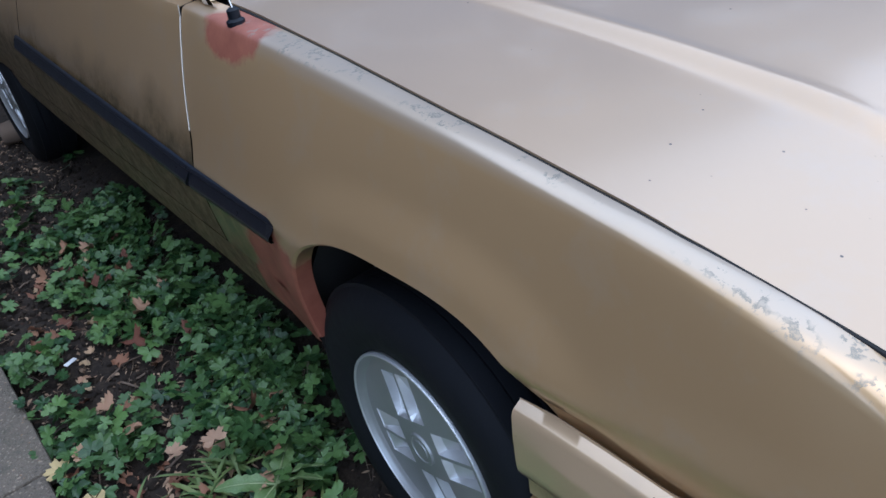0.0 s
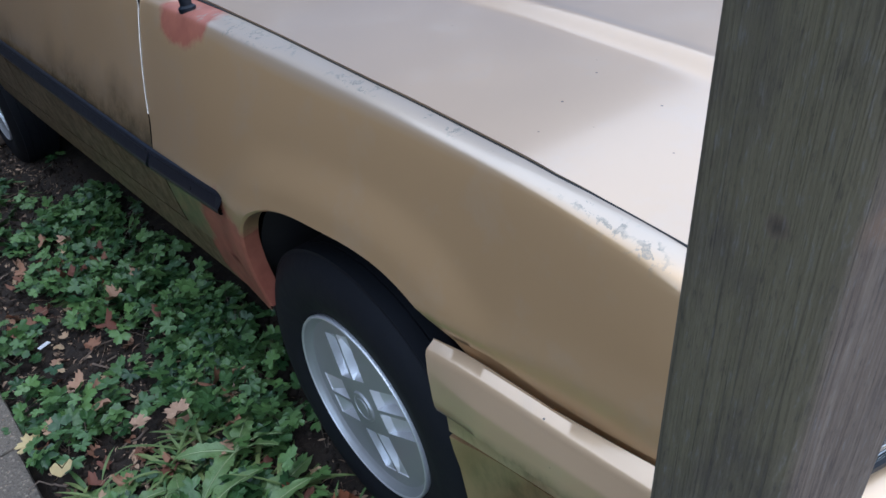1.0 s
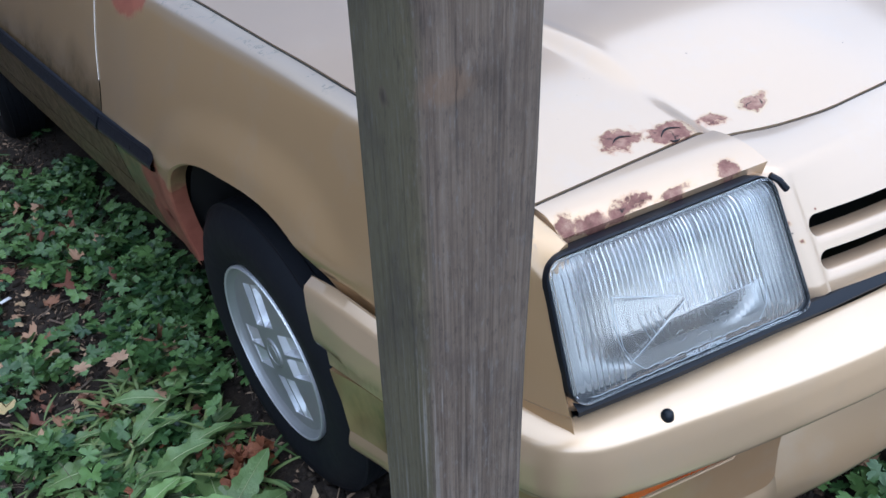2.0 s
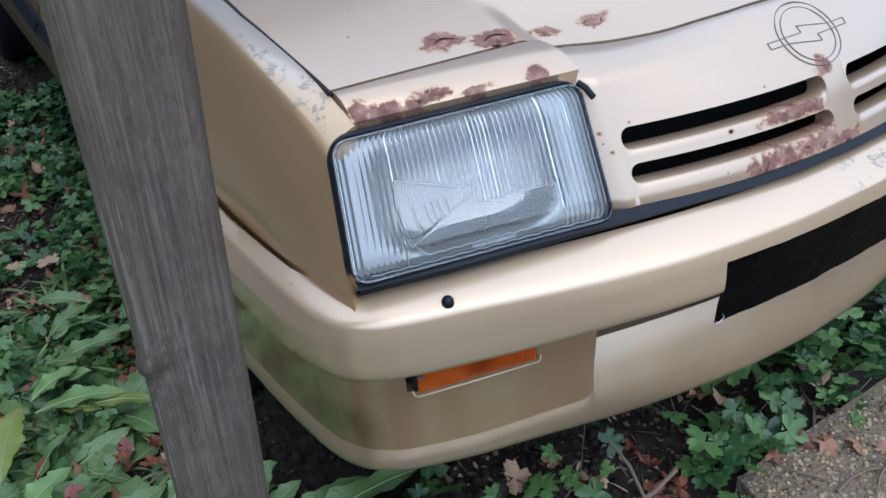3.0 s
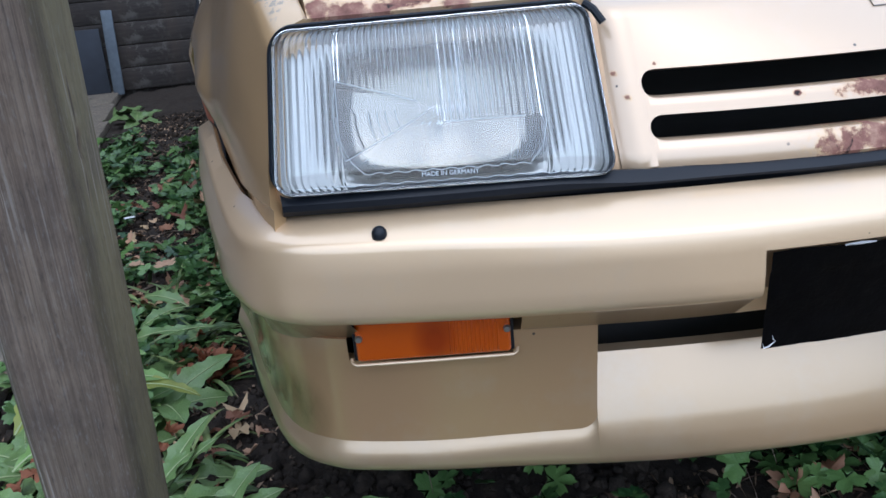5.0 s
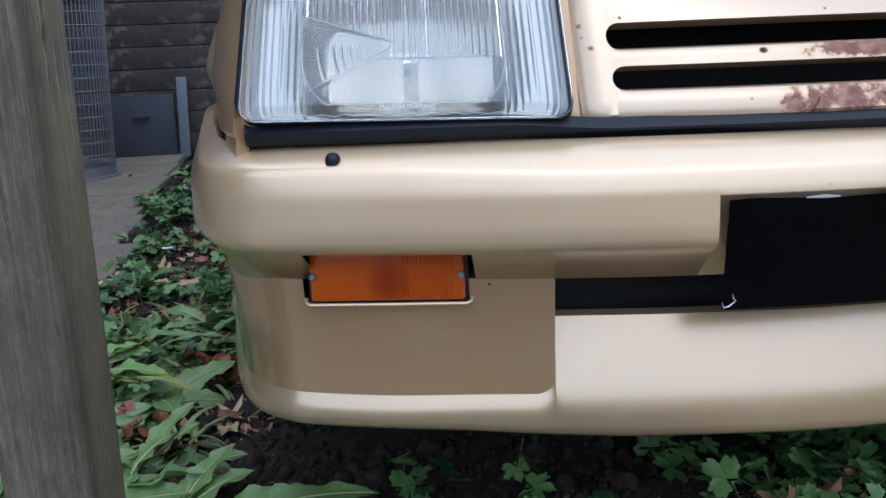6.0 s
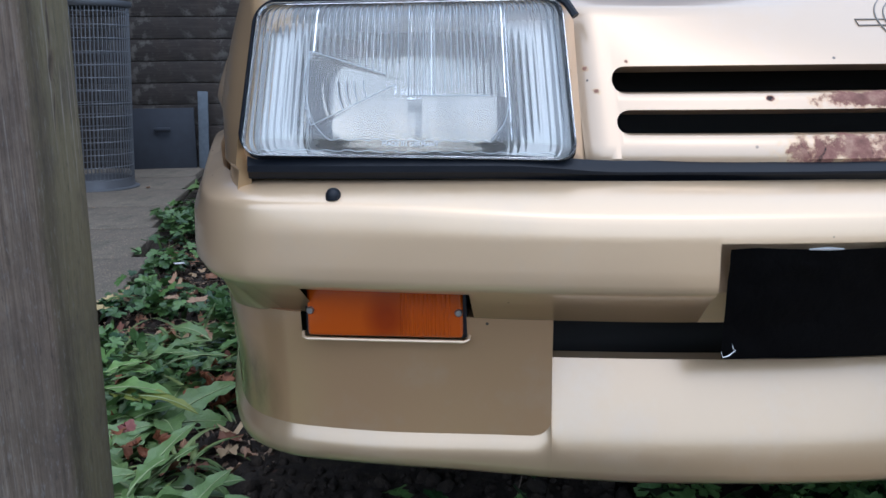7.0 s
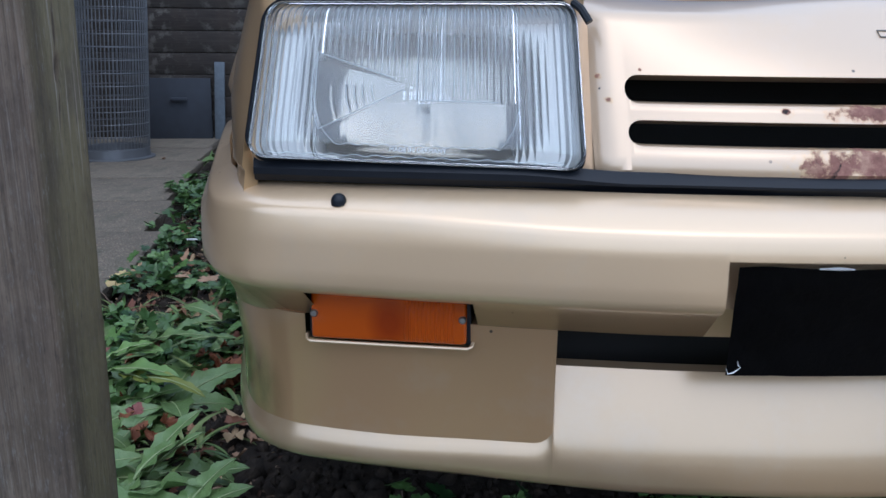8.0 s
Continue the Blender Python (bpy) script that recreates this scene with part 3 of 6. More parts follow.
def wing_bm():
    ys = arch_columns(0.10, 1.435, ARCH_Y, 46)
    rows = lin(0, 0.70, 18) + lin(0.715, 1.0, 9)
    vs = [-6, -5, -4, -3, -2, -1] + rows

    def shell(y, v):
        top, g, c = smooth_top(y), gap_x(y) - 0.003, -crease_x(y)
        if v < 0:
            x, z = {-6: (g + 0.001, top - 0.03), -5: (g, top - 0.0015), -4: (g - 0.003, top), -3: (c + 0.013, top - 0.001), -2: (c + 0.006, top - 0.0032), -1: (c + 0.0018, top - 0.0066)}[v]
        else:
            low, high = z_low(y, True), top - 0.0115
            knee = max(step_z(y), low + 0.012)
            if v <= 0.70:
                z = high + (knee - high) * v / 0.70
            elif v < 0.72:
                z = knee - min(0.005, (knee - low) * 0.5)
            else:
                z = knee - 0.005 + (low - knee + 0.005) * (v - 0.715) / 0.285
            x = side_x(y, z) if v else c - 0.001
        return Vector((x, y + shut(y, z), z))

    def edge(v):
        if v < 0:
            return Vector(WING_CORNER[v])
        if v <= 0.70:
            z = 0.710 + (0.571 - 0.710) * v / 0.70
        else:
            z = 0.566 - 0.066 * (v - 0.715) / 0.285
        zs = [p[0] for p in WING_END]
        x, y = (float(np.interp(z, zs, [p[k] for p in WING_END])) for k in (1, 2))
        step = 0.003 if v > 0.71 else 0.0
        return Vector((x + step, y + step, z))

    def F(y, v):
        if y >= WING_BLEND:
            return shell(y, v)
        s = (WING_BLEND - y) / (WING_BLEND - 0.10)
        b, e = shell(WING_BLEND, v), edge(v)
        reach = b.y - e.y
        out = (shell(WING_BLEND, v) - shell(WING_BLEND + 0.02, v)) / 0.02
        fall = {-6: 0.5, -5: 0.5, -4: 0.5, -3: 0.6, -2: 0.68, -1: 0.72}[v] if v < 0 else 0.74 * (1 - ease(v, 0.0, 0.6))
        inward = Vector((0.06 + 0.26 * ease(v, 0.0, 0.35), -1.0, -fall))
        p1, p2 = b + out * reach / 3, e - inward * reach / 3
        r = 1 - s
        return b * r ** 3 + p1 * (3 * r * r * s) + p2 * (3 * r * s * s) + e * s ** 3

    bm = grid(F, ys, vs)
    lip = [e for e in bm.edges if e.is_boundary and all(abs(v.co.y - ARCH_Y) < ARCH_R + 0.0002 and abs(v.co.z - z_low(v.co.y, True)) < 0.003 and v.co.x < -0.7 for v in e.verts)]
    out = bmesh.ops.extrude_edge_only(bm, edges=lip)["geom"]
    for v in (g for g in out if isinstance(g, bmesh.types.BMVert)):
        v.co.x += 0.004
        v.co.y += (v.co.y - ARCH_Y) * 0.012 * -1
        v.co.z += (v.co.z - ARCH_Z) * 0.012 * -1
    out = bmesh.ops.extrude_edge_only(bm, edges=[g for g in out if isinstance(g, bmesh.types.BMEdge)])["geom"]
    for v in (g for g in out if isinstance(g, bmesh.types.BMVert)):
        v.co.x += 0.03
    front = [e for e in bm.edges if e.is_boundary and all(v.co.y < 0.15 and v.co.x < -0.68 for v in e.verts)]
    out = bmesh.ops.extrude_edge_only(bm, edges=front)["geom"]
    for v in (g for g in out if isinstance(g, bmesh.types.BMVert)):
        v.co += Vector((0.0, 0.006, -0.03)) if v.co.z > 0.729 else Vector((0.012, 0.012, -0.004))
    return bm


wing = wing_bm()
wing_twin = mirrored(wing)
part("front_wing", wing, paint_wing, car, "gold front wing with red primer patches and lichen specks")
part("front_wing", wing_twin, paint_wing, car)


def inner_arch(ay, side):
    bm = bmesh.new()

    def F(a, x):
        return side(x), ay + 0.375 * math.cos(a), ARCH_Z + 0.375 * math.sin(a)
    grid(F, lin(-0.5, math.pi + 0.5, 24), [0.79, 0.60, 0.45], bm)
    grid(lambda a, r: (side(0.45), ay + r * math.cos(a), ARCH_Z + r * math.sin(a)), lin(-0.5, math.pi + 0.5, 24), [0.0, 0.375], bm)
    return weld(bm)


for ay in (ARCH_Y, REAR_Y):
    part("inner_arch", inner_arch(ay, lambda x: -x), dark_inside, car)
    part("inner_arch", inner_arch(ay, lambda x: 2 * XC + x), dark_inside, car)


# bonnet
def bonnet_front(dx):
    return line(abs(dx), (0.0, 0.108), (0.1, 0.112), (0.2, 0.126), (0.30, 0.152), (0.335, 0.164), (0.352, 0.168), (0.37, 0.176), (0.40, 0.180), (0.64, 0.197), (0.7, 0.2))


def bonnet_z(x, y):
    """Low along the front edge, with a raised centre that grows towards the screen."""
    dx = abs(x - XC)
    rise = 0.004 - 0.016 * ease(dx, 0.05, 0.30)
    rise += (0.012 - rise) * ease(y, 0.17, 0.40)
    return smooth_top(y) - 0.006 * (1 - ease(y, 0.2, 0.5)) + 0.006 * (1 - (dx / 0.67) ** 2) + rise * (1 - ease(dx, 0.362, 0.396)) + 0.003 * math.exp(-((dx - 0.372) / 0.02) ** 2) * ease(y, 0.2, 0.5)


def bonnet_bm():
    half = sorted(set(lin(0, 0.34, 12) + lin(0.34, 0.42, 17) + lin(0.42, 1.0, 12)))
    us = [-h for h in reversed(half[1:])] + half
    vs = [-2, -1] + [t ** 1.5 for t in lin(0, 1, 44)]

    def F(u, v):
        w = -(gap_x(0.195 + 1.235 * max(0, v)) + 0.002 - XC)
        dx = u if abs(u) <= 0.42 else math.copysign(0.42 + (abs(u) - 0.42) / 0.58 * (w - 0.42), u)
        yf = bonnet_front(dx)
        y = yf + (1.43 - yf) * max(0, v)
        z = bonnet_z(XC + dx, y)
        if v == -2:
            return XC + dx, yf + 0.004, z - 0.03
        if v == -1:
            return XC + dx, yf + 0.001, z - 0.003
        return XC + dx, y, z
    bm = grid(F, us, vs)
    side = [e for e in bm.edges if e.is_boundary and all(abs(v.co.x - XC) > 0.62 for v in e.verts) and abs(e.verts[0].co.y - e.verts[1].co.y) > 0.0005]
    out = bmesh.ops.extrude_edge_only(bm, edges=side)["geom"]
    for v in (g for g in out if isinstance(g, bmesh.types.BMVert)):
        v.co.z -= 0.03
    return bm


bonnet = part("bonnet", bonnet_bm(), paint_bonnet, car, "paler gold bonnet with raised centre and rust bubbles along its front edge")


for cx, cy, rx, ry, a0, a1 in ((-0.514, 0.217, 0.015, 0.010, 15, 150), (-0.452, 0.194, 0.016, 0.011, 10, 165), (-0.457, 0.188, 0.009, 0.006, 190, 300)):
    pts = []
    for a in lin(radians(a0), radians(a1), 12):
        x, y = cx + rx * math.cos(a) * (1 + 0.12 * math.sin(5 * a)), cy + ry * math.sin(a)
        pts.append((x, y, bonnet_z(x, y) + 0.0006))
    part("rust_crack", tube(pts, [0.0003 + 0.0011 * math.sin(math.pi * i / 11) for i in range(12)], 5), dark_inside, bonnet, "dark crack in a rust blister")
# Dark tubes laid in the shut gaps in place of their shade.
for flip in (1, -1):
    pts = [(XC + flip * (gap_x(y) - 0.0005 - XC), y, smooth_top(y) - 0.0065) for y in lin(0.19, 1.42, 40)]
    part("bonnet_seal", tube(pts, 0.0042, 6), dark_inside, car)


# the front gap, darkened by a tube as well
pts = [(XC + dx, bonnet_front(dx) - 0.0015, bonnet_z(XC + dx, bonnet_front(dx)) - 0.0042) for dx in lin(-0.645, 0.645, 90)]
part("bonnet_seal", tube(pts, 0.0019, 6), dark_inside, car)


# strip over each headlight
def nose_bm():
    def F(x, v):
        t = (x + 0.681) / (0.681 - 0.405)
        y0, z0 = bonnet_front(x - XC) - 0.005, bonnet_z(min(x, XC - 0.392), bonnet_front(x - XC)) - 0.001
        y1, z1 = 0.152 + (0.094 - 0.152) * t, 0.738 + 0.003 * t
        if v < 0:
            return x, y0 + 0.003, z0 - 0.025
        if v > 1:
            return x, y1 + 0.012, z1 - 0.035
        bow = 0.006 * math.sin(math.pi * v)
        return x, y0 + (y1 - y0) * v - bow * 0.5, z0 + (z1 - z0) * v + bow
    bm = grid(F, lin(-0.6835, -0.404, 24), [-1] + lin(0, 1, 8) + [2])
    left = [e for e in bm.edges if e.is_boundary and all(v.co.x < -0.683 for v in e.verts)]
    for v in bmesh.ops.extrude_edge_only(bm, edges=left)["geom"]:
        if isinstance(v, bmesh.types.BMVert):
            v.co += Vector((-0.004, 0.004, -0.03))
    return bm


nose = nose_bm()
nose_twin = mirrored(nose)
part("nose_panel", nose, paint_nose, car, "gold strip above the headlight eaten by rust")
part("nose_panel", nose_twin, paint_nose, car)


# grille panel with four slots
def bow(dx, z=0.6):
    round_nose = -0.475 * max(0.0, 0.34 ** 2 - min(abs(dx), 0.5) ** 2) * (1 - 0.85 * ease(z, 0.655, 0.76))
    return round_nose + 0.10 * max(0, abs(dx) - 0.34)


def panel_y(z):
    return line(z, (0.55, 0.030), (0.564, 0.020), (0.575, 0.0155), (0.652, 0.053), (0.70, 0.077), (0.725, 0.0905), (0.742, 0.103))


SLOTS = ((0.609, 0.0125), (0.650, 0.0140))
SLOT_ENDS = (0.022, 0.341)


def grille_bm():
    a, b = SLOT_ENDS
    h = 0.0135
    steps = [0, 0.0004, 0.0015, 0.0035, 0.006, 0.0095, 0.0135]
    inner = sorted(set([round(a + s, 5) for s in steps] + [round(b - s, 5) for s in steps] + lin(a + 0.02, b - 0.02, 16)))
    half = [0, 0.010, 0.016, a - 0.003] + inner + [b + 0.003, 0.352, 0.362, 0.369, 0.373]
    us = [-u for u in reversed(half[1:])] + half

    def cut(u):
        d = min(abs(u) - a, b - abs(u))
        return 1.0 if d < -1e-6 or d >= h else math.sqrt(max(0.0, 1 - (1 - d / h) ** 2))
    rows = [("z", 0.552), ("z", 0.575), ("z", 0.588), ("lo", 0), ("hi", 0), ("z", 0.6295), ("lo", 1), ("hi", 1)] + [("z", z) for z in lin(0.674, 0.722, 6)] + [("top", t) for t in lin(0.12, 1, 7)]

    def F(u, r):
        kind, k = rows[r]
        if kind == "top":
            y0, y1 = panel_y(0.722) + bow(u, 0.722), bonnet_front(u) - 0.003
            z1 = bonnet_z(XC + u, bonnet_front(u)) - 0.0025
            return XC + u, y0 + (y1 - y0) * k + 0.012 * ease(abs(u), 0.355, 0.374) * (1 - k), 0.722 + (z1 - 0.722) * (1 - (1 - k) ** 1.7)
        if kind == "z":
            z = k
        else:
            mid, hh = SLOTS[k]
            z = mid + (-1 if kind == "lo" else 1) * hh * cut(u)
        back = 0.012 * ease(abs(u), 0.355, 0.374)
        return XC + u, panel_y(z) + bow(u, z) + back, z

    def skip(i, r):
        mid = (abs(us[i]) + abs(us[i + 1])) / 2
        return r in (3, 6) and a < mid < b and us[i] * us[i + 1] > 0
    bm = weld(grid(F, us, list(range(len(rows))), skip=skip), 2e-5)
    edges = [e for e in bm.edges if e.is_boundary and all(0.59 < v.co.z < 0.67 and abs(v.co.x - XC) < 0.345 for v in e.verts)]

    def push(edges, pinch, dy, dz):
        out = bmesh.ops.extrude_edge_only(bm, edges=edges)["geom"]
        for v in (g for g in out if isinstance(g, bmesh.types.BMVert)):
            mid = 0.609 if v.co.z < 0.6295 else 0.650
            v.co.z += (mid - v.co.z) * pinch + dz
            v.co.y += dy
        return [g for g in out if isinstance(g, bmesh.types.BMEdge)]
    edges = push(edges, 0.10, 0.0035, 0)
    edges = push(edges, 0.08, 0.006, 0)
    push(edges, 0.0, 0.02, -0.004)
    return bm


grille = part("grille_panel", grille_bm(), paint_grille, car, "gold front panel with dark slots and rust on the bars", 55)


def emblem_bm():
    """A ring with a bar and a zigzag, in thin outlines on the panel."""
    bm = bmesh.new()

    def put(pts, closed):
        tube([(XC - 0.004 + 1.5 * x, panel_y(0.706 + 1.05 * z) + bow(1.5 * x, 0.706 + 1.05 * z) - 0.0008, 0.706 + 1.05 * z) for x, z in pts], 0.0008, 5, bm, closed)
    for r in (0.036, 0.030):
        put([(r * math.cos(t), r * 0.9 * math.sin(t)) for t in (2 * math.pi * k / 40 for k in range(40))], True)
    put([(-0.052, -0.003), (-0.052, 0.003), (-0.008, 0.003), (-0.008, 0.010), (0.030, 0.003), (0.052, 0.003), (0.052, -0.003), (0.010, -0.003), (0.010, -0.010), (-0.028, -0.003)], True)
    return bm


part("emblem", emblem_bm(), emblem_mat, grille, "thin dark outline of a ring and bar")
# Dark sheets added behind the openings so that they stay black inside.
part("radiator", box(1.25, 0.02, 0.40, pose(XC, 0.24, 0.51)), dark_inside, car)
part("air_duct", box(0.84, 0.02, 0.22, pose(XC, 0.115, 0.36)), dark_inside, car)
part("engine_bay", box(1.30, 1.1, 0.02, pose(XC, 0.80, 0.30)), dark_inside, car)

# headlights: corners of the glass in the sloping lamp plane
HL = [Vector(p) for p in ((-0.741, 0.085, 0.5790), (-0.4155, 0.0175, 0.5725), (-0.4160, 0.085, 0.7305), (-0.719, 0.141, 0.7285))]
HL_N = (HL[1] - HL[0]).cross(HL[3] - HL[0]).normalized()
if HL_N.y > 0:
    HL_N = -HL_N


def lamp_at(u, v, depth=0.0):
    s, t = (u + 1) / 2, (v + 1) / 2
    p = HL[0] * (1 - s) * (1 - t) + HL[1] * s * (1 - t) + HL[2] * s * t + HL[3] * (1 - s) * t
    return p + HL_N * depth


def lamp_round(u, v, r=0.10):
    """Keeps u inside a rectangle with rounded corners."""
    rv = r * 2.0
    e = max(0.0, (abs(v) - (1 - rv)) / rv)
    return u * (1 - r * (1 - math.sqrt(max(0.0, 1 - e * e))))


def outline(k, n=14, grow=0.0, r=0.10, sides=(1, 1, 1, 1)):
    """The lamp's rounded outline, grown by shares towards its left, right, top and bottom."""
    pts = []
    rv = 2 * r
    for cx, cy, a0 in ((1 - r, 1 - rv, 0), (-1 + r, 1 - rv, 90), (-1 + r, -1 + rv, 180), (1 - r, -1 + rv, 270)):
        for i in range(n):
            a = radians(a0 + 90 * i / (n - 1))
            p, q = cx + r * math.cos(a), cy + rv * math.sin(a)
            pts.append((p * (1 + grow * (sides[0] if p < 0 else sides[1])), q * (1 + 2 * grow * (sides[2] if q > 0 else sides[3]))))
    return [lamp_at(u, v, k) for u, v in pts]


def flutes(u, v):
    """Relief of the moulded lens, in metres: ribs, a plain window and a fan of prisms."""
    if abs(u) > 0.97 or abs(v) > 0.95:
        return 0.001
    if -0.02 < u < 0.19 and v > -0.26:
        return 0.0026 * abs(math.sin(math.pi * (u + 0.02) / 0.035))
    du, dv = u + 0.02, (v + 0.08) * 0.48
    r, a = math.hypot(du, dv), math.degrees(math.atan2(dv, -du))
    if -27 < a < 17 and r < 0.62 and du < 0:
        if min(abs(r - k) for k in (0.615, 0.25, 0.31, 0.36, 0.41, 0.50)) < 0.006 and a < -1 or abs(a + 26) < 1.2 or abs(a - 16) < 1.2:
            return 0.0014
        return 0.0
    if abs(u) < 0.60 and -0.86 < v < -0.26:
        return 0.0009 if v > -0.28 or v < -0.83 or abs(abs(u) - 0.59) < 0.012 else 0.00025 * abs(math.sin(u * 70))
    if abs(u) > 0.60:
        return 0.0016 * abs(math.sin(u * 75 + 0.15 * v)) + (0.0015 if abs(abs(u) - 0.61) < 0.01 else 0)
    if v < -0.86:
        return 0.0007 * abs(math.sin(v * 50 + u * 3))
    return 0.0022 * abs(math.sin(u * 75))


def lens_bm():
    us, vs = lin(-1, 1, 330), lin(-1, 1, 90)

    def dome(u, v):
        return 0.002 + 0.015 * (1 - abs(u) ** 14) * (1 - abs(v) ** 7)
    bm = grid(lambda u, v: lamp_at(lamp_round(u, v), v, dome(u, v)), us, vs)
    grid(lambda u, v: lamp_at(lamp_round(u, v), v, dome(u, v) - 0.0035 - 0.9 * flutes(u, v)), us[::-1], vs, bm)
    n = len(us) * len(vs)
    bm.verts.ensure_lookup_table()
    ring = [(i, 0) for i in range(len(us))] + [(len(us) - 1, j) for j in range(1, len(vs))] + [(i, len(vs) - 1) for i in range(len(us) - 2, -1, -1)] + [(0, j) for j in range(len(vs) - 2, 0, -1)]
    for (i, j), (k, l) in zip(ring, ring[1:] + ring[:1]):
        a, b = bm.verts[i * len(vs) + j], bm.verts[k * len(vs) + l]
        c, d = bm.verts[n + (len(us) - 1 - k) * len(vs) + l], bm.verts[n + (len(us) - 1 - i) * len(vs) + j]
        bm.faces.new((a, b, c, d))
    return bm


def reflector_bm(bowl):
    """The shallow silvered bowl, or the pale bezel round it."""
    us, vs = lin(-1, 1, 90), lin(-1, 1, 60)

    def shape(u, v):
        p, q = abs(u) / 0.80, abs(v) / 0.93
        return 1 - ease((p ** 4 + q ** 4) ** (1 / 4), 0.70, 1.0), p, q

    def F(u, v):
        m, p, q = shape(u, v)
        depth = -0.014 - 0.012 * (1 - ease(max(abs(u), abs(v)), 0.9, 1.0)) - m * (0.020 + 0.035 * (1 - min(1, 0.5 * (p * p + q * q))))
        return lamp_at(lamp_round(u, v) * 0.99, v * 0.985, depth)
    return grid(F, us, vs, skip=lambda i, j: (shape((us[i] + us[i + 1]) / 2, (vs[j] + vs[j + 1]) / 2)[0] > 0.3) != bowl)


def seal_bm():
    bm = bmesh.new()
    prof = ((0.002, 0.002), (0.0065, 0.010), (0.0085, 0.024), (0.007, 0.040), (0.000, 0.052), (-0.02, 0.052))
    rings = [[bm.verts.new(p) for p in outline(d, 14, g, 0.10 + 1.5 * max(0.0, g - 0.002), (0.85, 0.03, 0.8, 0.06))] for d, g in prof]
    for a, b in zip(rings, rings[1:]):
        for k in range(len(a)):
            bm.faces.new((a[k], a[(k + 1) % len(a)], b[(k + 1) % len(a)], b[k]))
    return bm


def bulb_bm():
    c = lamp_at(0.0, 0.0, -0.085)
    m = Matrix.Translation(c) @ HL_N.to_track_quat("Z", "Y").to_matrix().to_4x4()
    return lathe([(0.0, 0.045), (0.006, 0.043), (0.007, 0.02), (0.008, 0.018), (0.008, 0.0), (0.014, 0.0), (0.014, -0.01)], m, 20)


def headlight(flip):
    meshes = {"lens": (lens_bm(), glass), "reflector": (reflector_bm(True), silver_bowl), "bezel": (reflector_bm(False), reflector_mat), "seal": (seal_bm(), black_rubber), "bulb": (bulb_bm(), chrome)}
    body = outline(-0.02, 14, 0.006)
    bm = bmesh.new()
    rings = [[bm.verts.new(p + d) for p in body] for d in (Vector((0, 0, 0)), HL_N * -0.085)]
    for k in range(len(body)):
        bm.faces.new((rings[0][k], rings[0][(k + 1) % len(body)], rings[1][(k + 1) % len(body)], rings[1][k]))
    bm.faces.new(rings[1])
    shell = part("headlight", mirrored(bm) if flip else bm, dark_inside, car, "rectangular headlight with fluted glass in a black rubber seal")
    ring = bmesh.new()
    inner, outer = outline(-0.004, 14, 0.004), outline(-0.020, 14, 0.085, 0.12, (0.45, 1, 0.45, 1))
    rings = [[ring.verts.new(p) for p in l] for l in (inner, outer)]
    for k in range(len(inner)):
        ring.faces.new((rings[0][k], rings[0][(k + 1) % len(inner)], rings[1][(k + 1) % len(inner)], rings[1][k]))
    meshes["surround"] = (ring, paint_nose)
    meshes["lens_edge"] = (tube(outline(0.0075, 14, -0.006), 0.0016, 6, closed=True), glass)
    meshes["seal_end"] = (tube([lamp_at(0.985, 1.0, 0.006), lamp_at(1.03, 0.90, 0.010), lamp_at(1.075, 0.74, 0.010)], 0.0042, 8), black_rubber)
    for name, (b, m) in meshes.items():
        ob = part(name, mirrored(b) if flip else b, m, shell, "", 30)
        if name == "lens":
            ob.visible_shadow = False
    if not flip:
        lens_marks(shell)


def mark_text(text, size):
    """A line of raised lettering as mesh data, from the built-in font."""
    curve = bpy.data.curves.new("lettering", "FONT")
    curve.body, curve.size, curve.align_x, curve.extrude = text, size, "CENTER", 0.0003
    ob = bpy.data.objects.new("lettering", curve)
    scene.collection.objects.link(ob)
    me = bpy.data.meshes.new_from_object(ob.evaluated_get(bpy.context.evaluated_depsgraph_get()))
    bpy.data.objects.remove(ob)
    bm = bmesh.new()
    bm.from_mesh(me)
    return bm


def prism_lines():
    """Edges of the fan of prisms and of the plain window, pale tubes painting their glints."""
    def at(u, v):
        return lamp_at(lamp_round(u, v), v, 0.0024 + 0.015 * (1 - abs(u) ** 14) * (1 - abs(v) ** 7))

    def fan(r, a):
        a = radians(a)
        return at(-0.02 - r * math.cos(a), -0.08 + r * math.sin(a) / 0.48)
    runs = [[fan(r, a) for a in lin(-26, -1, 8)] for r in (0.25, 0.31, 0.36, 0.41)] + [[fan(0.62, a) for a in lin(-26, 17, 14)]]
    runs += [[fan(r, -26) for r in lin(0.06, 0.62, 8)], [fan(r, 17) for r in lin(0.12, 0.62, 8)]]
    runs += [[at(u, -0.27) for u in lin(0.02, 0.50, 8)]]
    runs += [[at(u, 0.90 - 1.17 * t) for t in lin(0, 1, 12)] for u in (0.005, 0.06, 0.10, 0.135, 0.17)]
    runs += [[at(-0.62, 0.3), at(-0.61, -0.40), at(-0.55, -0.66), at(-0.48, -0.80)], [at(u, -0.81 + 0.012 * math.sin(u * 60)) for u in lin(-0.48, 0.50, 40)], [at(0.50, -0.80), at(0.58, -0.62), at(0.62, -0.35), at(0.61, 0.2)]]
    runs += [[at(0.23 + 0.042 * k, 0.88 - (1.1 - 0.012 * k * k) * t) for t in lin(0, 1, 10)] for k in range(9)]
    runs += [[at(-0.06 - 0.042 * k, 0.88 - (0.75 - 0.045 * k) * t) for t in lin(0, 1, 10)] for k in range(12)]
    runs += [[at(u, -0.93 + 0.010 * math.sin(u * 47)) for u in lin(-0.9, 0.9, 60)]]
    return runs


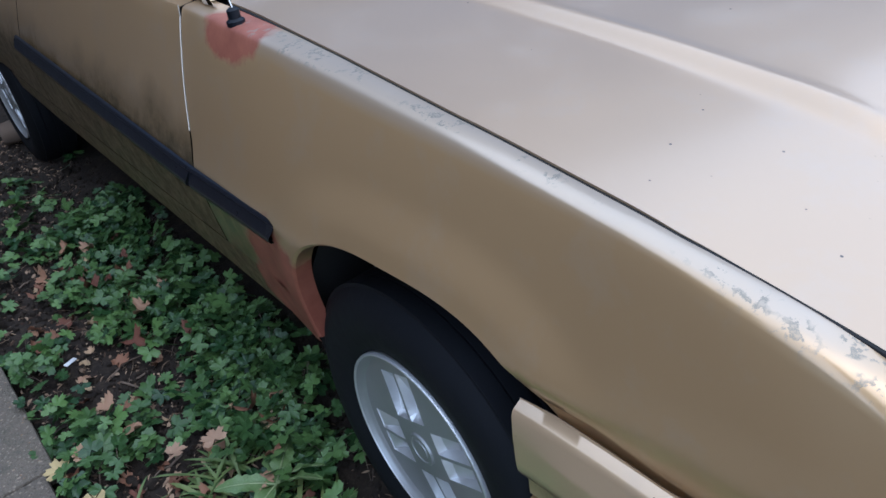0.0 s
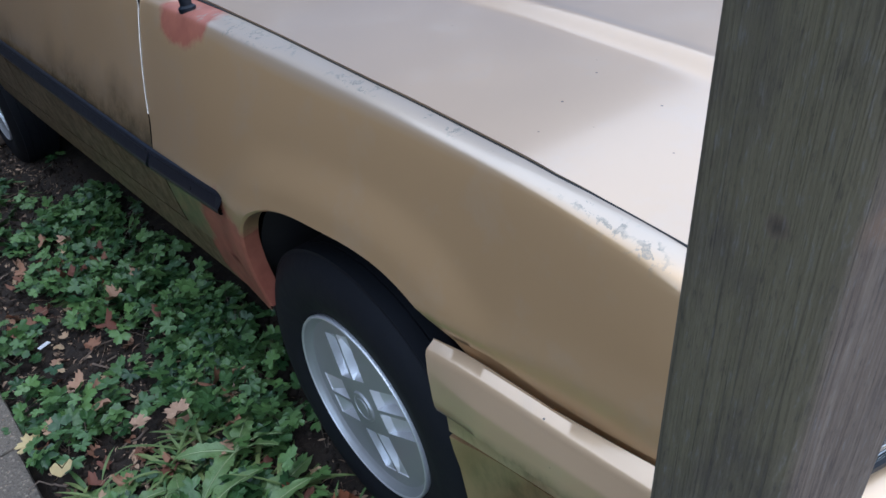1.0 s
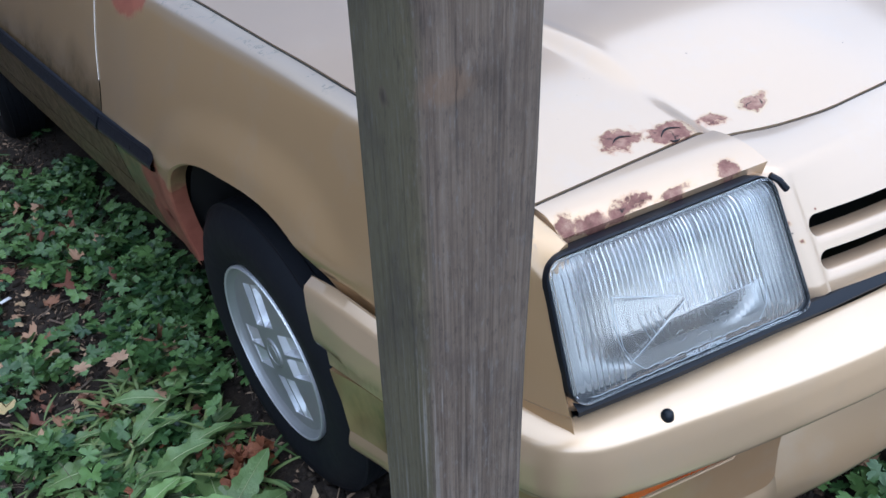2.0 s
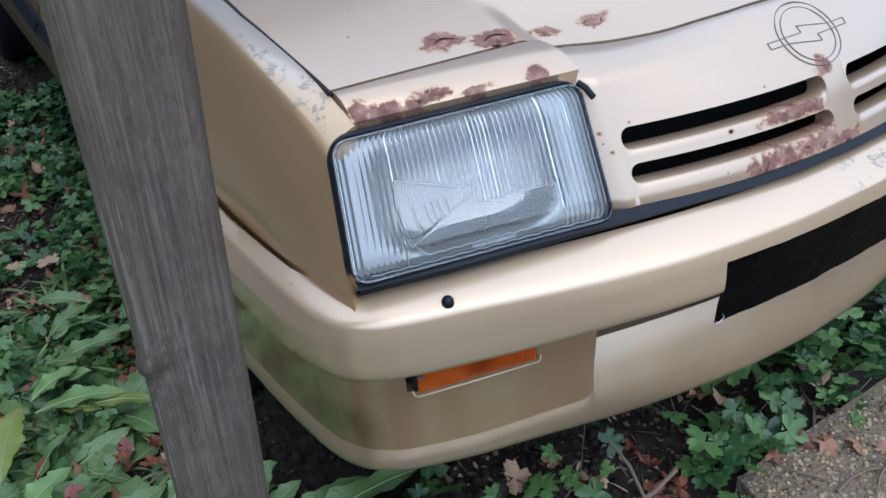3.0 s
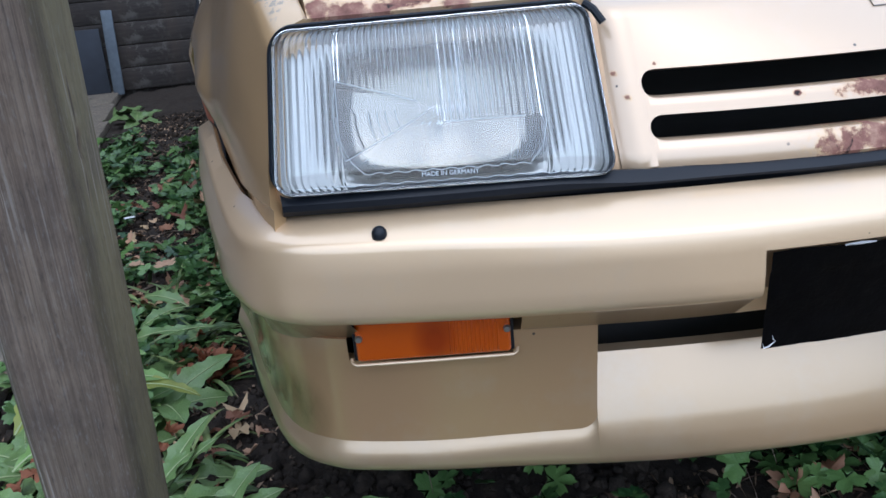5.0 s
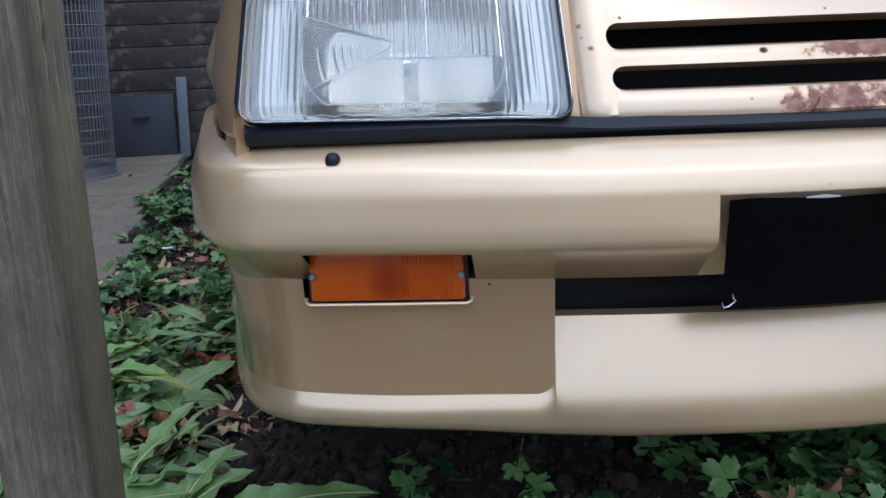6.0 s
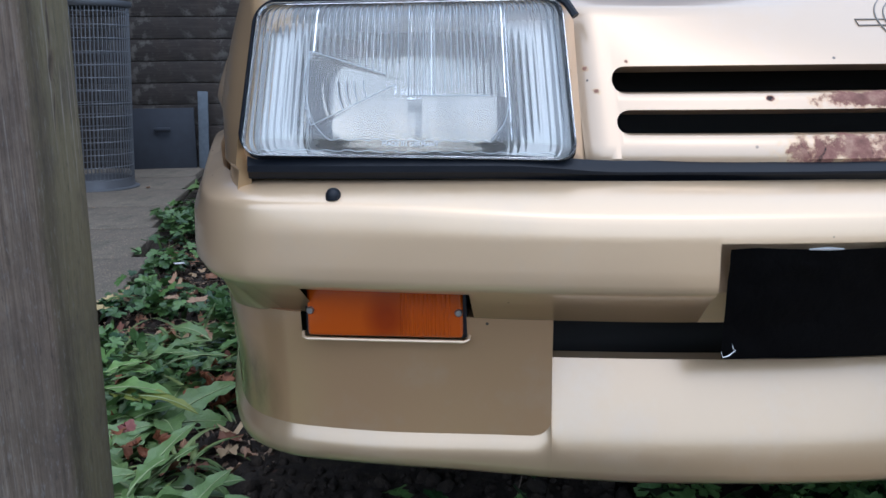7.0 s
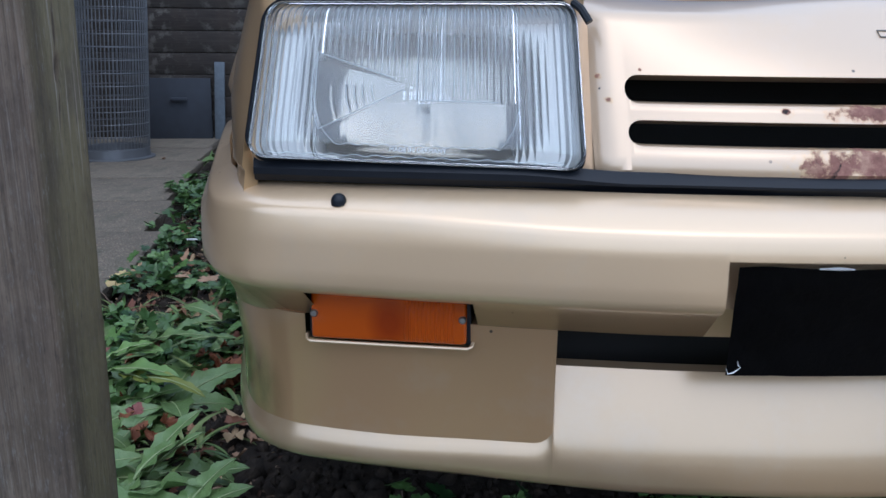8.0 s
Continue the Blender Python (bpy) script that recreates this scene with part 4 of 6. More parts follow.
def lens_marks(shell):
    """Lettering and approval rings along the lower edge of the glass."""
    for run in prism_lines():
        part("prism_edge", tube(run, 0.00036, 4), frosted, shell)
    along = (lamp_at(0.2, -0.8) - lamp_at(-0.2, -0.8)).normalized()
    up = HL_N.cross(along).normalized()
    up = up if up.z > 0 else -up

    def frame_at(u, v):
        m = Matrix((along, up, along.cross(up))).transposed().to_4x4()
        return Matrix.Translation(lamp_at(u, v, 0.0122 + 0.005 * (1 - abs(v) ** 7))) @ m
    bm = mark_text("MADE IN GERMANY", 0.0062)
    bmesh.ops.transform(bm, matrix=frame_at(0.02, -0.885), verts=bm.verts)
    part("lettering", bm, frosted, shell, "small raised lettering on the glass", 20)
    for u, v, a, b in ((-0.155, -0.56, 0.0062, 0.0062), (0.205, -0.56, 0.0062, 0.0062), (0.02, -0.70, 0.0105, 0.006)):
        m = frame_at(u, v)
        part("ring_mark", tube([m @ Vector((a * math.cos(t), b * math.sin(t), 0)) for t in (2 * math.pi * k / 28 for k in range(28))], 0.0003, 5, closed=True), glass, shell)


headlight(False)
headlight(True)

# black rubber strip under headlights and grille
def strip_y(x):
    dx = abs(x - XC)
    return line(dx, (0, -0.046), (0.1, -0.043), (0.2, -0.029), (0.30, -0.007), (0.385, 0.009), (0.46, 0.023), (0.60, 0.053), (0.72, 0.085))


strip = bmesh.new()
prof = ((0.018, 0.573), (0.012, 0.5735), (0.006, 0.569), (0.001, 0.5635), (0.0015, 0.561), (0.0070, 0.5605), (0.0130, 0.5530), (0.026, 0.552))
grid(lambda x, k: (x, strip_y(x) + prof[k][0], prof[k][1] + (0.007 if k < 4 else 0.003) * ease(abs(x - XC), 0.34, 0.46)), lin(XC - 0.7075, XC + 0.7075, 60), list(range(len(prof))), strip)
part("rubber_strip", strip, black_rubber, car)

# bumper: plan line of its front top edge, swept with a profile
HALF = [(-0.826, 0.552), (-0.818, 0.43), (-0.810, 0.31), (-0.801, 0.20), (-0.792, 0.135), (-0.775, 0.089), (-0.742, 0.056), (-0.695, 0.034), (-0.63, 0.012), (-0.55, -0.013), (-0.45, -0.040), (-0.33, -0.068), (-0.18, -0.088), (XC, -0.094)]
# the apron's lower edge
LIP = [(-0.812, 0.552), (-0.799, 0.47), (-0.791, 0.36), (-0.782, 0.27), (-0.770, 0.195), (-0.751, 0.147), (-0.722, 0.116), (-0.688, 0.096), (-0.605, 0.066), (-0.51, 0.044), (-0.41, 0.020), (-0.30, -0.004), (-0.16, -0.026), (XC, -0.034)]


def spline(pts, n):
    """Smooth points along a Catmull-Rom curve."""
    p = [Vector((*a, 0)) for a in pts]
    p = [2 * p[0] - p[1]] + p + [2 * p[-1] - p[-2]]
    out = []
    for i in range(1, len(p) - 2):
        for k in range(n):
            t = k / n
            a, b, c, d = p[i - 1:i + 3]
            out.append(0.5 * (2 * b + (c - a) * t + (2 * a - 5 * b + 4 * c - d) * t * t + (3 * b - a - 3 * c + d) * t ** 3))
    return out + [p[-2]]


def plan_line(half):
    """Points and inward normals along one half and its mirror image."""
    left = spline(half, 14)
    full = left + [Vector((2 * XC - p.x, p.y, 0)) for p in reversed(left[:-1])]
    rows = []
    for i, p in enumerate(full):
        d = (full[min(i + 1, len(full) - 1)] - full[max(i - 1, 0)]).normalized()
        rows.append((p, Vector((-d.y, d.x, 0))))
    return rows


LINE = plan_line(HALF)


def at_x(x, plan=LINE):
    """Point and inward normal of the bumper line at x, on the front."""
    for (p, n), (q, m) in zip(plan, plan[1:]):
        if p.x <= x <= q.x and p.y < 0.3:
            t = (x - p.x) / max(1e-9, q.x - p.x)
            return p.lerp(q, t), n.lerp(m, t).normalized()


def with_cuts(cuts, plan=LINE, marks=()):
    """The bumper line with doubled stations at given x, each marked by the side it belongs to, and single ones at marks."""
    rows = [(p, n, p.x) for p, n in plan if all(abs(p.x - c) > 0.004 or p.y > 0.3 for c in list(marks) + list(cuts))]
    rows += [(*at_x(c, plan), c) for c in marks]
    for c in cuts:
        p, n = at_x(c, plan)
        rows += [(p - Vector((0.0006, 0, 0)), n, c - 0.0006), (p + Vector((0.0006, 0, 0)), n, c + 0.0006)]
    front = [r for r in rows if r[0].y < 0.3]
    ls = [r for r in rows if r[0].y >= 0.3 and r[0].x < XC]
    rs = [r for r in rows if r[0].y >= 0.3 and r[0].x >= XC]
    return ls + sorted(front, key=lambda r: r[0].x) + rs


def swept(profile, cuts, plan=LINE, skip=None, marks=()):
    rows = with_cuts(cuts, plan, marks)
    return grid(lambda i, k: (lambda r: r[0] + r[1] * profile(r)[k][0] + Vector((0, 0, profile(r)[k][1])))(rows[i]), list(range(len(rows))), list(range(len(profile(rows[0])))), skip=(lambda i, k: skip((rows[i][2] + rows[i + 1][2]) / 2, k)) if skip else None)


PLATE, RECESS = 0.276, 0.404
LAMP = (0.492, 0.660)


def in_lamp(x):
    """Whether a station lies in the opening for an indicator."""
    return LAMP[0] < abs(x - XC) < LAMP[1]


LAMP_CUTS = [XC + s * d for s in (-1, 1) for d in LAMP]
BEAM_LAMP = (0.501, 0.665)
BEAM_CUTS = [XC + s * d for s in (-1, 1) for d in BEAM_LAMP]


def beam_profile(r):
    p, n, x = r
    dx = abs(x - XC)
    lift = 0.028 * ease(p.y, 0.10, 0.55)
    d = 0.042 if dx < PLATE else 0.0
    t, f = -0.008 * (1 - ease(dx, 0.38, 0.62)), 0.002 * ease(p.y, 0.08, 0.2)
    inner = line(p.y, (0.06, 0.066), (0.12, 0.046), (0.20, 0.030), (0.35, 0.022), (0.50, 0.024), (0.552, 0.020))
    top = [(inner + 0.006, 0.50), (inner + 0.002, 0.5490), (inner - 0.003, 0.5545), (0.019, 0.5490 + t * 0.7 + f), (0.0065, 0.5408 + t + f * 2), (0.0032, 0.5386 + t + f * 2), (0.0010, 0.5350 + t + f), (0.0, 0.5300 + t)]
    under = line(p.y, (0.06, 0.062), (0.14, 0.030), (0.25, 0.020), (0.55, 0.012))
    b = 0.006 * ease(p.y, 0.08, 0.2) * (1 - ease(p.y, 0.45, 0.55))
    low = [(-0.002 - b, 0.514), (-0.0025 - b, 0.5055), (d - 0.0025 - b, 0.5035), (d - 0.0035 - b, 0.48), (d - 0.003 - b, 0.466), (d * 0.9 - 0.0005, 0.4585), (0.005 + d * 0.7, 0.4535), (0.013 + d * 0.5, 0.4500), (under, 0.4115), (under + 0.006, 0.411), (under + 0.030, 0.4115)]
    return [(a, z + lift * (0.3 + 0.7 * ease(z, 0.44, 0.55))) for a, z in top + low]


def pocket_walls(bm, depth):
    """Walls running back from the edges of the indicator openings."""
    def on_edge(v):
        return min(abs(abs(v.co.x - XC) - d) for d in LAMP + BEAM_LAMP) < 0.0015 or (in_lamp(v.co.x) and abs(v.co.z - 0.386) < 0.001)
    rim = [e for e in bm.edges if e.is_boundary and all(on_edge(v) and v.co.z < 0.45 and v.co.y < 0.12 for v in e.verts)]
    for v in bmesh.ops.extrude_edge_only(bm, edges=rim)["geom"]:
        if isinstance(v, bmesh.types.BMVert):
            v.co.y += depth
    return bm


bumper = part("bumper", pocket_walls(swept(beam_profile, [XC - PLATE, XC + PLATE], LINE, lambda x, k: k > 14 and BEAM_LAMP[0] < abs(x - XC) < BEAM_LAMP[1], BEAM_CUTS), 0.012), paint_bumper, car, "gold plastic front bumper wrapping round the corner")


def apron_profile(r):
    p, n, x = r
    low = 0.012 * (1 - ease(abs(p.x - XC), 0.30, 0.62))
    edge = abs(x - XC) - RECESS
    if edge > 0:
        c = 0.020 * (1 - math.sqrt(max(0.0, 1 - (1 - min(edge, 0.020) / 0.020) ** 2)))
        q = [(0.026, 0.4145), (-0.005, 0.4130), (-0.003, 0.386), (0.002, 0.345), (0.0040, 0.280 + c), (0.0022, 0.275 + c), (-0.001, 0.268 + c * 0.65)]
    else:
        q = [(0.078, 0.335), (0.064, 0.350), (0.047, 0.361), (0.034, 0.358), (0.020, 0.330), (0.005, 0.290), (-0.002, 0.269)]
    return q + [(-0.004, 0.256 - low), (-0.002, 0.247 - low), (0.003, 0.242 - low), (0.02, 0.240 - low), (0.05, 0.246 - low)]


APRON = plan_line(LIP)
APRON_CUTS = [XC + s * (RECESS + e) for s in (-1, 1) for e in (0.0,)]
APRON_MARKS = LAMP_CUTS + [XC + s * (RECESS + e) for s in (-1, 1) for e in (0.003, 0.007, 0.012, 0.018)]


def in_panel(x, k):
    return abs(x - XC) > RECESS + 0.0003 and k < 4


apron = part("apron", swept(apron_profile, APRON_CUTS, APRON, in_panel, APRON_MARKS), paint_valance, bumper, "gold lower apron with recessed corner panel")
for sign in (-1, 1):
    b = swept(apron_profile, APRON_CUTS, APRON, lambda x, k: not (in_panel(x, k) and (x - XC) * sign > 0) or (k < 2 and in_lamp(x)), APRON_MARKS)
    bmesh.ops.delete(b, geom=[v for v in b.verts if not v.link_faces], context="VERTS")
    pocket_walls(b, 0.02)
    part("corner_panel", b, paint_corner, apron, "recessed gold corner panel, its shade painted darker")


def indicator(sign):
    ends = Vector((-0.688, 0.0765, 0)), Vector((-0.519, 0.0345, 0))
    mid, run = (ends[0] + ends[1]) / 2, ends[1] - ends[0]
    yaw = math.atan2(run.y, run.x)
    m = Matrix.Translation((mid.x, mid.y + 0.008, 0.4165)) @ Matrix.Rotation(yaw, 4, "Z")
    flip = (lambda b: mirrored(b)) if sign > 0 else (lambda b: b)
    tray = part("indicator", flip(box(run.length - 0.004, 0.012, 0.0560, m @ pose(0, 0.004, 0.0015), 0.002)), black_trim, bumper, "amber indicator lamp let into the bumper corner")
    part("lens", flip(box(run.length - 0.012, 0.014, 0.054, m @ pose(0, -0.004, 0.003), 0.004, 3)), amber, tray, "amber plastic lens")
    ribs = bmesh.new()
    for k in range(12):
        box(0.0025, 0.003, 0.048, m @ pose(0.018 + 0.0045 * k, -0.0105, 0.002), 0.001, 1, ribs)
    part("lens_rib", flip(ribs), amber, tray)
    w = run.length / 2 + 0.0005
    lip = [m @ Vector(p) for p in ((-w, -0.004, -0.022), (-w + 0.001, -0.008, -0.0255), (-w + 0.005, -0.0095, -0.0275), (0, -0.010, -0.0275), (w - 0.005, -0.0095, -0.0275), (w - 0.001, -0.008, -0.0255), (w, -0.004, -0.022))]
    part("pocket_lip", flip(tube(lip, 0.0019, 8)), paint_bumper, tray, "gold rounded lip of the lamp pocket")
    for s in (-1, 1):
        part("screw", flip(lathe([(0.0, 0.003), (0.003, 0.003), (0.004, 0.0015), (0.004, -0.002)], m @ pose(s * (run.length / 2 - 0.010), -0.0115, 0.004, 90), 12)), screw_mat, tray)


indicator(-1)
indicator(1)
p, n = at_x(-0.657)
for s in (0, 1):
    b = lathe([(0.0, 0.0075), (0.003, 0.0072), (0.0055, 0.0055), (0.0072, 0.0025), (0.0075, 0.0), (0.0075, -0.004)], Matrix.Translation((p.x + n.x * 0.012, p.y + n.y * 0.012, 0.545)), 20)
    part("plug", mirrored(b) if s else b, black_rubber, bumper, "round black rubber plug")


# taped number plate
def plate_bm():
    def F(x, z):
        q = at_x(x)[0]
        wave = 0.002 * noise.noise((x * 18, z * 30, 3)) + 0.0012 * noise.noise((x * 55, z * 70, 7))
        edge = 0.0025 * noise.noise((x * 25, 0.3, 1)) if z > 0.49 else 0.0
        side = (x - XC) * -0.02 * (0.4975 - z) / 0.113
        return x + side, q.y + 0.010 + 0.018 * (0.4975 - z) / 0.113 + wave, z + edge
    bm = grid(F, lin(XC - 0.262, XC + 0.262, 60), lin(0.3850, 0.4975, 18))
    bmesh.ops.solidify(bm, geom=bm.faces[:], thickness=0.006)
    return bm


plate = part("number_plate", plate_bm(), tape, car, "number plate covered in black tape")
torn = [(-0.2900, 0.3985), (-0.2880, 0.3930), (-0.2830, 0.3945), (-0.2765, 0.4000), (-0.2790, 0.4020), (-0.2800, 0.4065)]
part("torn_edge", tube([(x, at_x(x)[0].y + 0.021, z - 0.004) for x, z in torn], [0.0003, 0.0006, 0.0008, 0.0003, 0.0005, 0.0002], 5), white_scrap, plate, "torn white film at the tape edge")
rim = [(-0.222, 0.4948), (-0.205, 0.4952), (-0.190, 0.4945)]
part("torn_edge", tube([(x, at_x(x)[0].y + 0.007, z + 0.003) for x, z in rim], [0.0008, 0.0018, 0.0008], 5), white_scrap, plate, "torn white film at the tape edge")


# doors, sills, rear quarters, cabin
def side_bm(y0, y1, top, low, arch=False):
    ys = arch_columns(y0, y1, REAR_Y, 40) if arch else lin(y0, y1, 26)

    def F(y, v):
        t = smooth_top(y) - 0.0065
        if v < 0:
            return (-0.70, y + shut(y, t), t + 0.0065) if v == -2 else (-0.7262, y + shut(y, t), t + 0.0035)
        z = top(y, t) + (low(y) - top(y, t)) * v
        return side_x(y, z), y + shut(y, z), z
    return grid(F, ys, ([-2, -1] if top(y0, 9) == 9 else []) + lin(0, 1, 20))


def both(name, bm, material, label=""):
    other = mirrored(bm)
    a = part(name, bm, material, car, label)
    return a, part(name, other, material, car)


sill_line = lambda y: 0.362 + 0.012 * (y - 1.2)
door, door_twin = both("door", side_bm(1.442, 2.72, lambda y, t: t, lambda y: 0.46), paint_door, "gold door with a dirty lower half and black side moulding")
both("sill", side_bm(1.164, 3.30, lambda y, t: 0.457 if t != 9 else 0, sill_line), paint_sill, "gold sill stained green and brown")
both("rear_quarter", side_bm(2.726, 4.25, lambda y, t: t, lambda y: z_low(y, False) if abs(y - REAR_Y) < ARCH_R else 0.46, True), paint_door)


def moulding_bm(y0, y1, z0, z1):
    """A black side moulding with a groove and a slanting front end."""
    prof = ((0.0, 0.0235), (0.006, 0.0225), (0.010, 0.017), (0.0085, 0.0135), (0.0185, -0.004), (0.0195, -0.008), (0.019, -0.015), (0.014, -0.021), (0.0, -0.0235))

    def F(y, k):
        z = z0 + (z1 - z0) * (y - y0) / (y1 - y0)
        d, h = prof[k]
        return line(y, (1.1, -0.8235), (1.45, -0.8285), (2.72, -0.826)) - d, y - h * 0.55 * (1 if y == y0 else 0), z + h
    bm = grid(F, lin(y0, y1, 24), list(range(len(prof))))
    for e in (y0, y1):
        vs = [v for v in bm.verts if abs(v.co.y - e) < 0.0145]
        if len(vs) > 3:
            bmesh.ops.contextual_create(bm, geom=vs)
    return bm


b = moulding_bm(1.118, 1.440, 0.607, 0.611)
part("side_moulding", mirrored(b), black_trim, car)
part("side_moulding", b, black_trim, car, "black side moulding")
b = moulding_bm(1.452, 2.715, 0.611, 0.668)
part("side_moulding", mirrored(b), black_trim, door_twin)
part("side_moulding", b, black_trim, door, "black side moulding")


def cabin_bm(glass_part):
    """Sections across the cabin: (y, z roof, half width at roof)."""
    secs = [(1.43, 0.905, 0.67), (2.02, 1.285, 0.56), (2.35, 1.325, 0.555), (2.95, 1.31, 0.555), (3.7, 1.08, 0.60), (4.12, 0.93, 0.66)]

    def F(i, u):
        y, z, w = secs[i]
        zb = smooth_top(y)
        a = abs(u)
        if a <= 1:
            return XC + u * w, y + 0.04 * u * u * (1 if i < 2 else -1), z + 0.02 * (1 - u * u) * (i > 0)
        t = a - 1
        return XC + math.copysign(w + (0.66 - w) * t, u), y, z + (zb - z) * t
    us = [-2, -1.85, -1.15, -1, -0.9, -0.5, 0, 0.5, 0.9, 1, 1.15, 1.85, 2]

    def is_glass(i, j):
        m = (us[j] + us[j + 1]) / 2
        if abs(m) > 1:
            return 1.15 < abs(m) < 1.85 and i in (1, 2, 3)
        return abs(m) < 0.9 and i in (0, 3)
    return weld(grid(F, list(range(len(secs))), us, skip=lambda i, j: is_glass(i, j) != glass_part))


part("cabin_roof", cabin_bm(False), paint_door, car)
part("window", cabin_bm(True), window_glass, car)
tail = grid(lambda u, v: (XC + u * (0.62 + 0.10 * math.sin(v * math.pi)), 4.12 + 0.16 * math.sin(v * math.pi * 0.7), 0.93 - 0.55 * v), lin(-1, 1, 14), lin(0, 1, 10))
part("tail", tail, paint_door, car)
part("scuttle", grid(lambda x, y: (x, y, 0.888 + 0.01 * (1 - (x / 0.7) ** 2)), lin(XC - 0.64, XC + 0.64, 12), [1.40, 1.46, 1.52]), black_trim, car)
part("floor_pan", box(1.35, 3.2, 0.03, pose(XC, 2.5, 0.33)), dark_inside, car)

pts = [(side_x(1.4385, z) - 0.0008, 1.4385 + shut(1.4385, z), z) for z in lin(0.70, 0.905, 12)]
part("shut_line", tube(pts, 0.0011, 6), pale_paint, door, "pale thin line along the door's front edge")

# aerial on the wing
b = lathe([(0.016, -0.004), (0.016, 0.004), (0.011, 0.008), (0.011, 0.022), (0.006, 0.026), (0.0, 0.026)], Matrix.Translation((-0.712, 1.315, 0.896)), 18)
aerial = part("aerial", b, black_rubber, car, "aerial with a black rubber base")
part("mast", tube([(-0.712, 1.315, 0.918), (-0.722, 1.36, 1.25), (-0.73, 1.40, 1.6)], 0.0022, 6), chrome, aerial, "thin chrome mast")


# wheels
def tyre_bm(m):
    R, W = 0.302, 0.088
    prof = [(0.176, -W * 0.75), (0.194, -W * 0.92), (0.235, -W), (0.265, -W * 0.97), (0.285, -W * 0.86), (0.297, -W * 0.72)]
    tread = []
    for a, b in ((-0.72, -0.40), (-0.36, -0.06), (0.06, 0.36), (0.40, 0.72)):
        tread += [(R - 0.006, W * a - 0.001), (R, W * a), (R, W * b), (R - 0.006, W * b + 0.001)]
    return lathe(prof + tread + [(r, -h) for r, h in reversed(prof)], m, 72)


def pocket(a, b):
    """Depth of the rim's face and whether it is a bright facet."""
    for c, s in ((1, 0), (0, 1), (-1, 0), (0, -1)):
        p, q = a * c + b * s, -a * s + b * c
        if 0.057 < p < 0.148 and 0.0035 < abs(q) < 0.046:
            t, w = (p - 0.057) / 0.091, (abs(q) - 0.0035) / 0.0425
            fold = 0.30 + 0.42 * w
            return 0.002 + 0.019 * min(0.35 + 0.65 * t / fold, (1 - t) / (1 - fold)), True
    return 0.0, False


def rim_face(m, bright, turn, only=None):
    marks = [0.0, 0.0032, 0.0035, 0.008, 0.015, 0.023, 0.032, 0.0457, 0.046, 0.0567, 0.057, 0.066, 0.075, 0.085, 0.095, 0.105, 0.116, 0.127, 0.138, 0.1477, 0.148, 0.156, 0.164, 0.172, 0.180]
    cs = [-x for x in reversed(marks[1:])] + marks
    rot = Matrix.Rotation(turn, 4, "Z")

    def F(a, b):
        d, _ = pocket(a, b)
        r = math.hypot(a, b)
        if r > 0.178:
            a, b = a * 0.178 / r, b * 0.178 / r
        dish = 0.010 * (1 - ease(r, 0.03, 0.17))
        return m @ rot @ Vector((a, b, 0.006 + dish * 0.6 - d))

    def skip(i, j):
        a, b = (cs[i] + cs[i + 1]) / 2, (cs[j] + cs[j + 1]) / 2
        if only is not None and int((math.atan2(b, a) + 2.5 * math.pi) / (math.pi / 4) + 0.0) % 8 != only:
            return True
        return math.hypot(a, b) > 0.183 or pocket(a, b)[1] != bright
    bm = grid(F, cs, cs, skip=skip)
    bmesh.ops.delete(bm, geom=[v for v in bm.verts if not v.link_faces], context="VERTS")
    return weld(bm, 1e-6)


def wheel(y, flip, turn):
    x = -0.722
    m = Matrix.Translation((x, y, 0.270)) @ Matrix.Rotation(radians(-90), 4, "Y")
    mm = (lambda b: mirrored(b)) if flip else (lambda b: b)
    w = part("wheel", mm(lathe([(0.166, 0.02), (0.19, -0.07), (0.188, -0.08), (0.05, -0.06), (0.0, -0.06)], m, 48)), dark_inside, car, "silver alloy wheel with faceted pockets and a worn black tyre")
    part("tyre", mm(tyre_bm(m)), tyre_mat, w, "worn black tyre")
    small = m @ Matrix.Diagonal((0.955, 0.955, 1, 1))
    f = small @ Matrix.Translation((0, 0, 0.062))
    part("rim", mm(rim_face(f, False, turn)), alloy_mat, w, "dull silver alloy rim", 25)
    for k in range(8):
        part("facet", mm(rim_face(f, True, turn, k)), alloy_facet, w, "bright alloy facet", 12)
    part("rim_edge", mm(lathe([(0.170, 0.060), (0.176, 0.069), (0.180, 0.071), (0.184, 0.076), (0.187, 0.081)], small, 72)), alloy_mat, w)
    part("rim_lip", mm(lathe([(0.187, 0.081), (0.189, 0.0835), (0.1915, 0.083), (0.193, 0.079), (0.192, 0.072), (0.188, 0.06)], small, 72)), alloy_facet, w, "scuffed bright rim lip")
    part("hub_cap", mm(lathe([(0.0, 0.004), (0.018, 0.004), (0.019, 0.0025), (0.025, 0.0025), (0.026, 0.004), (0.031, 0.0035), (0.033, 0.0)], f @ Matrix.Translation((0, 0, 0.012)), 32)), alloy_mat, w)

for y in (0.853, 3.70):
    wheel(y, False, radians(20))
    wheel(y, True, radians(35))

# ---- the place ----
def slab_edge(y):
    """The edge of the slab path beside the bed."""
    return line(y, (-2, -1.36), (1.2, -1.32), (1.65, -1.285), (2.1, -1.285), (2.6, -1.37), (3.45, -1.42), (4.8, -1.485), (9.0, -1.6))


def on_hard(x, y):
    return x < slab_edge(y) or (x > -0.19 and y < -0.045)


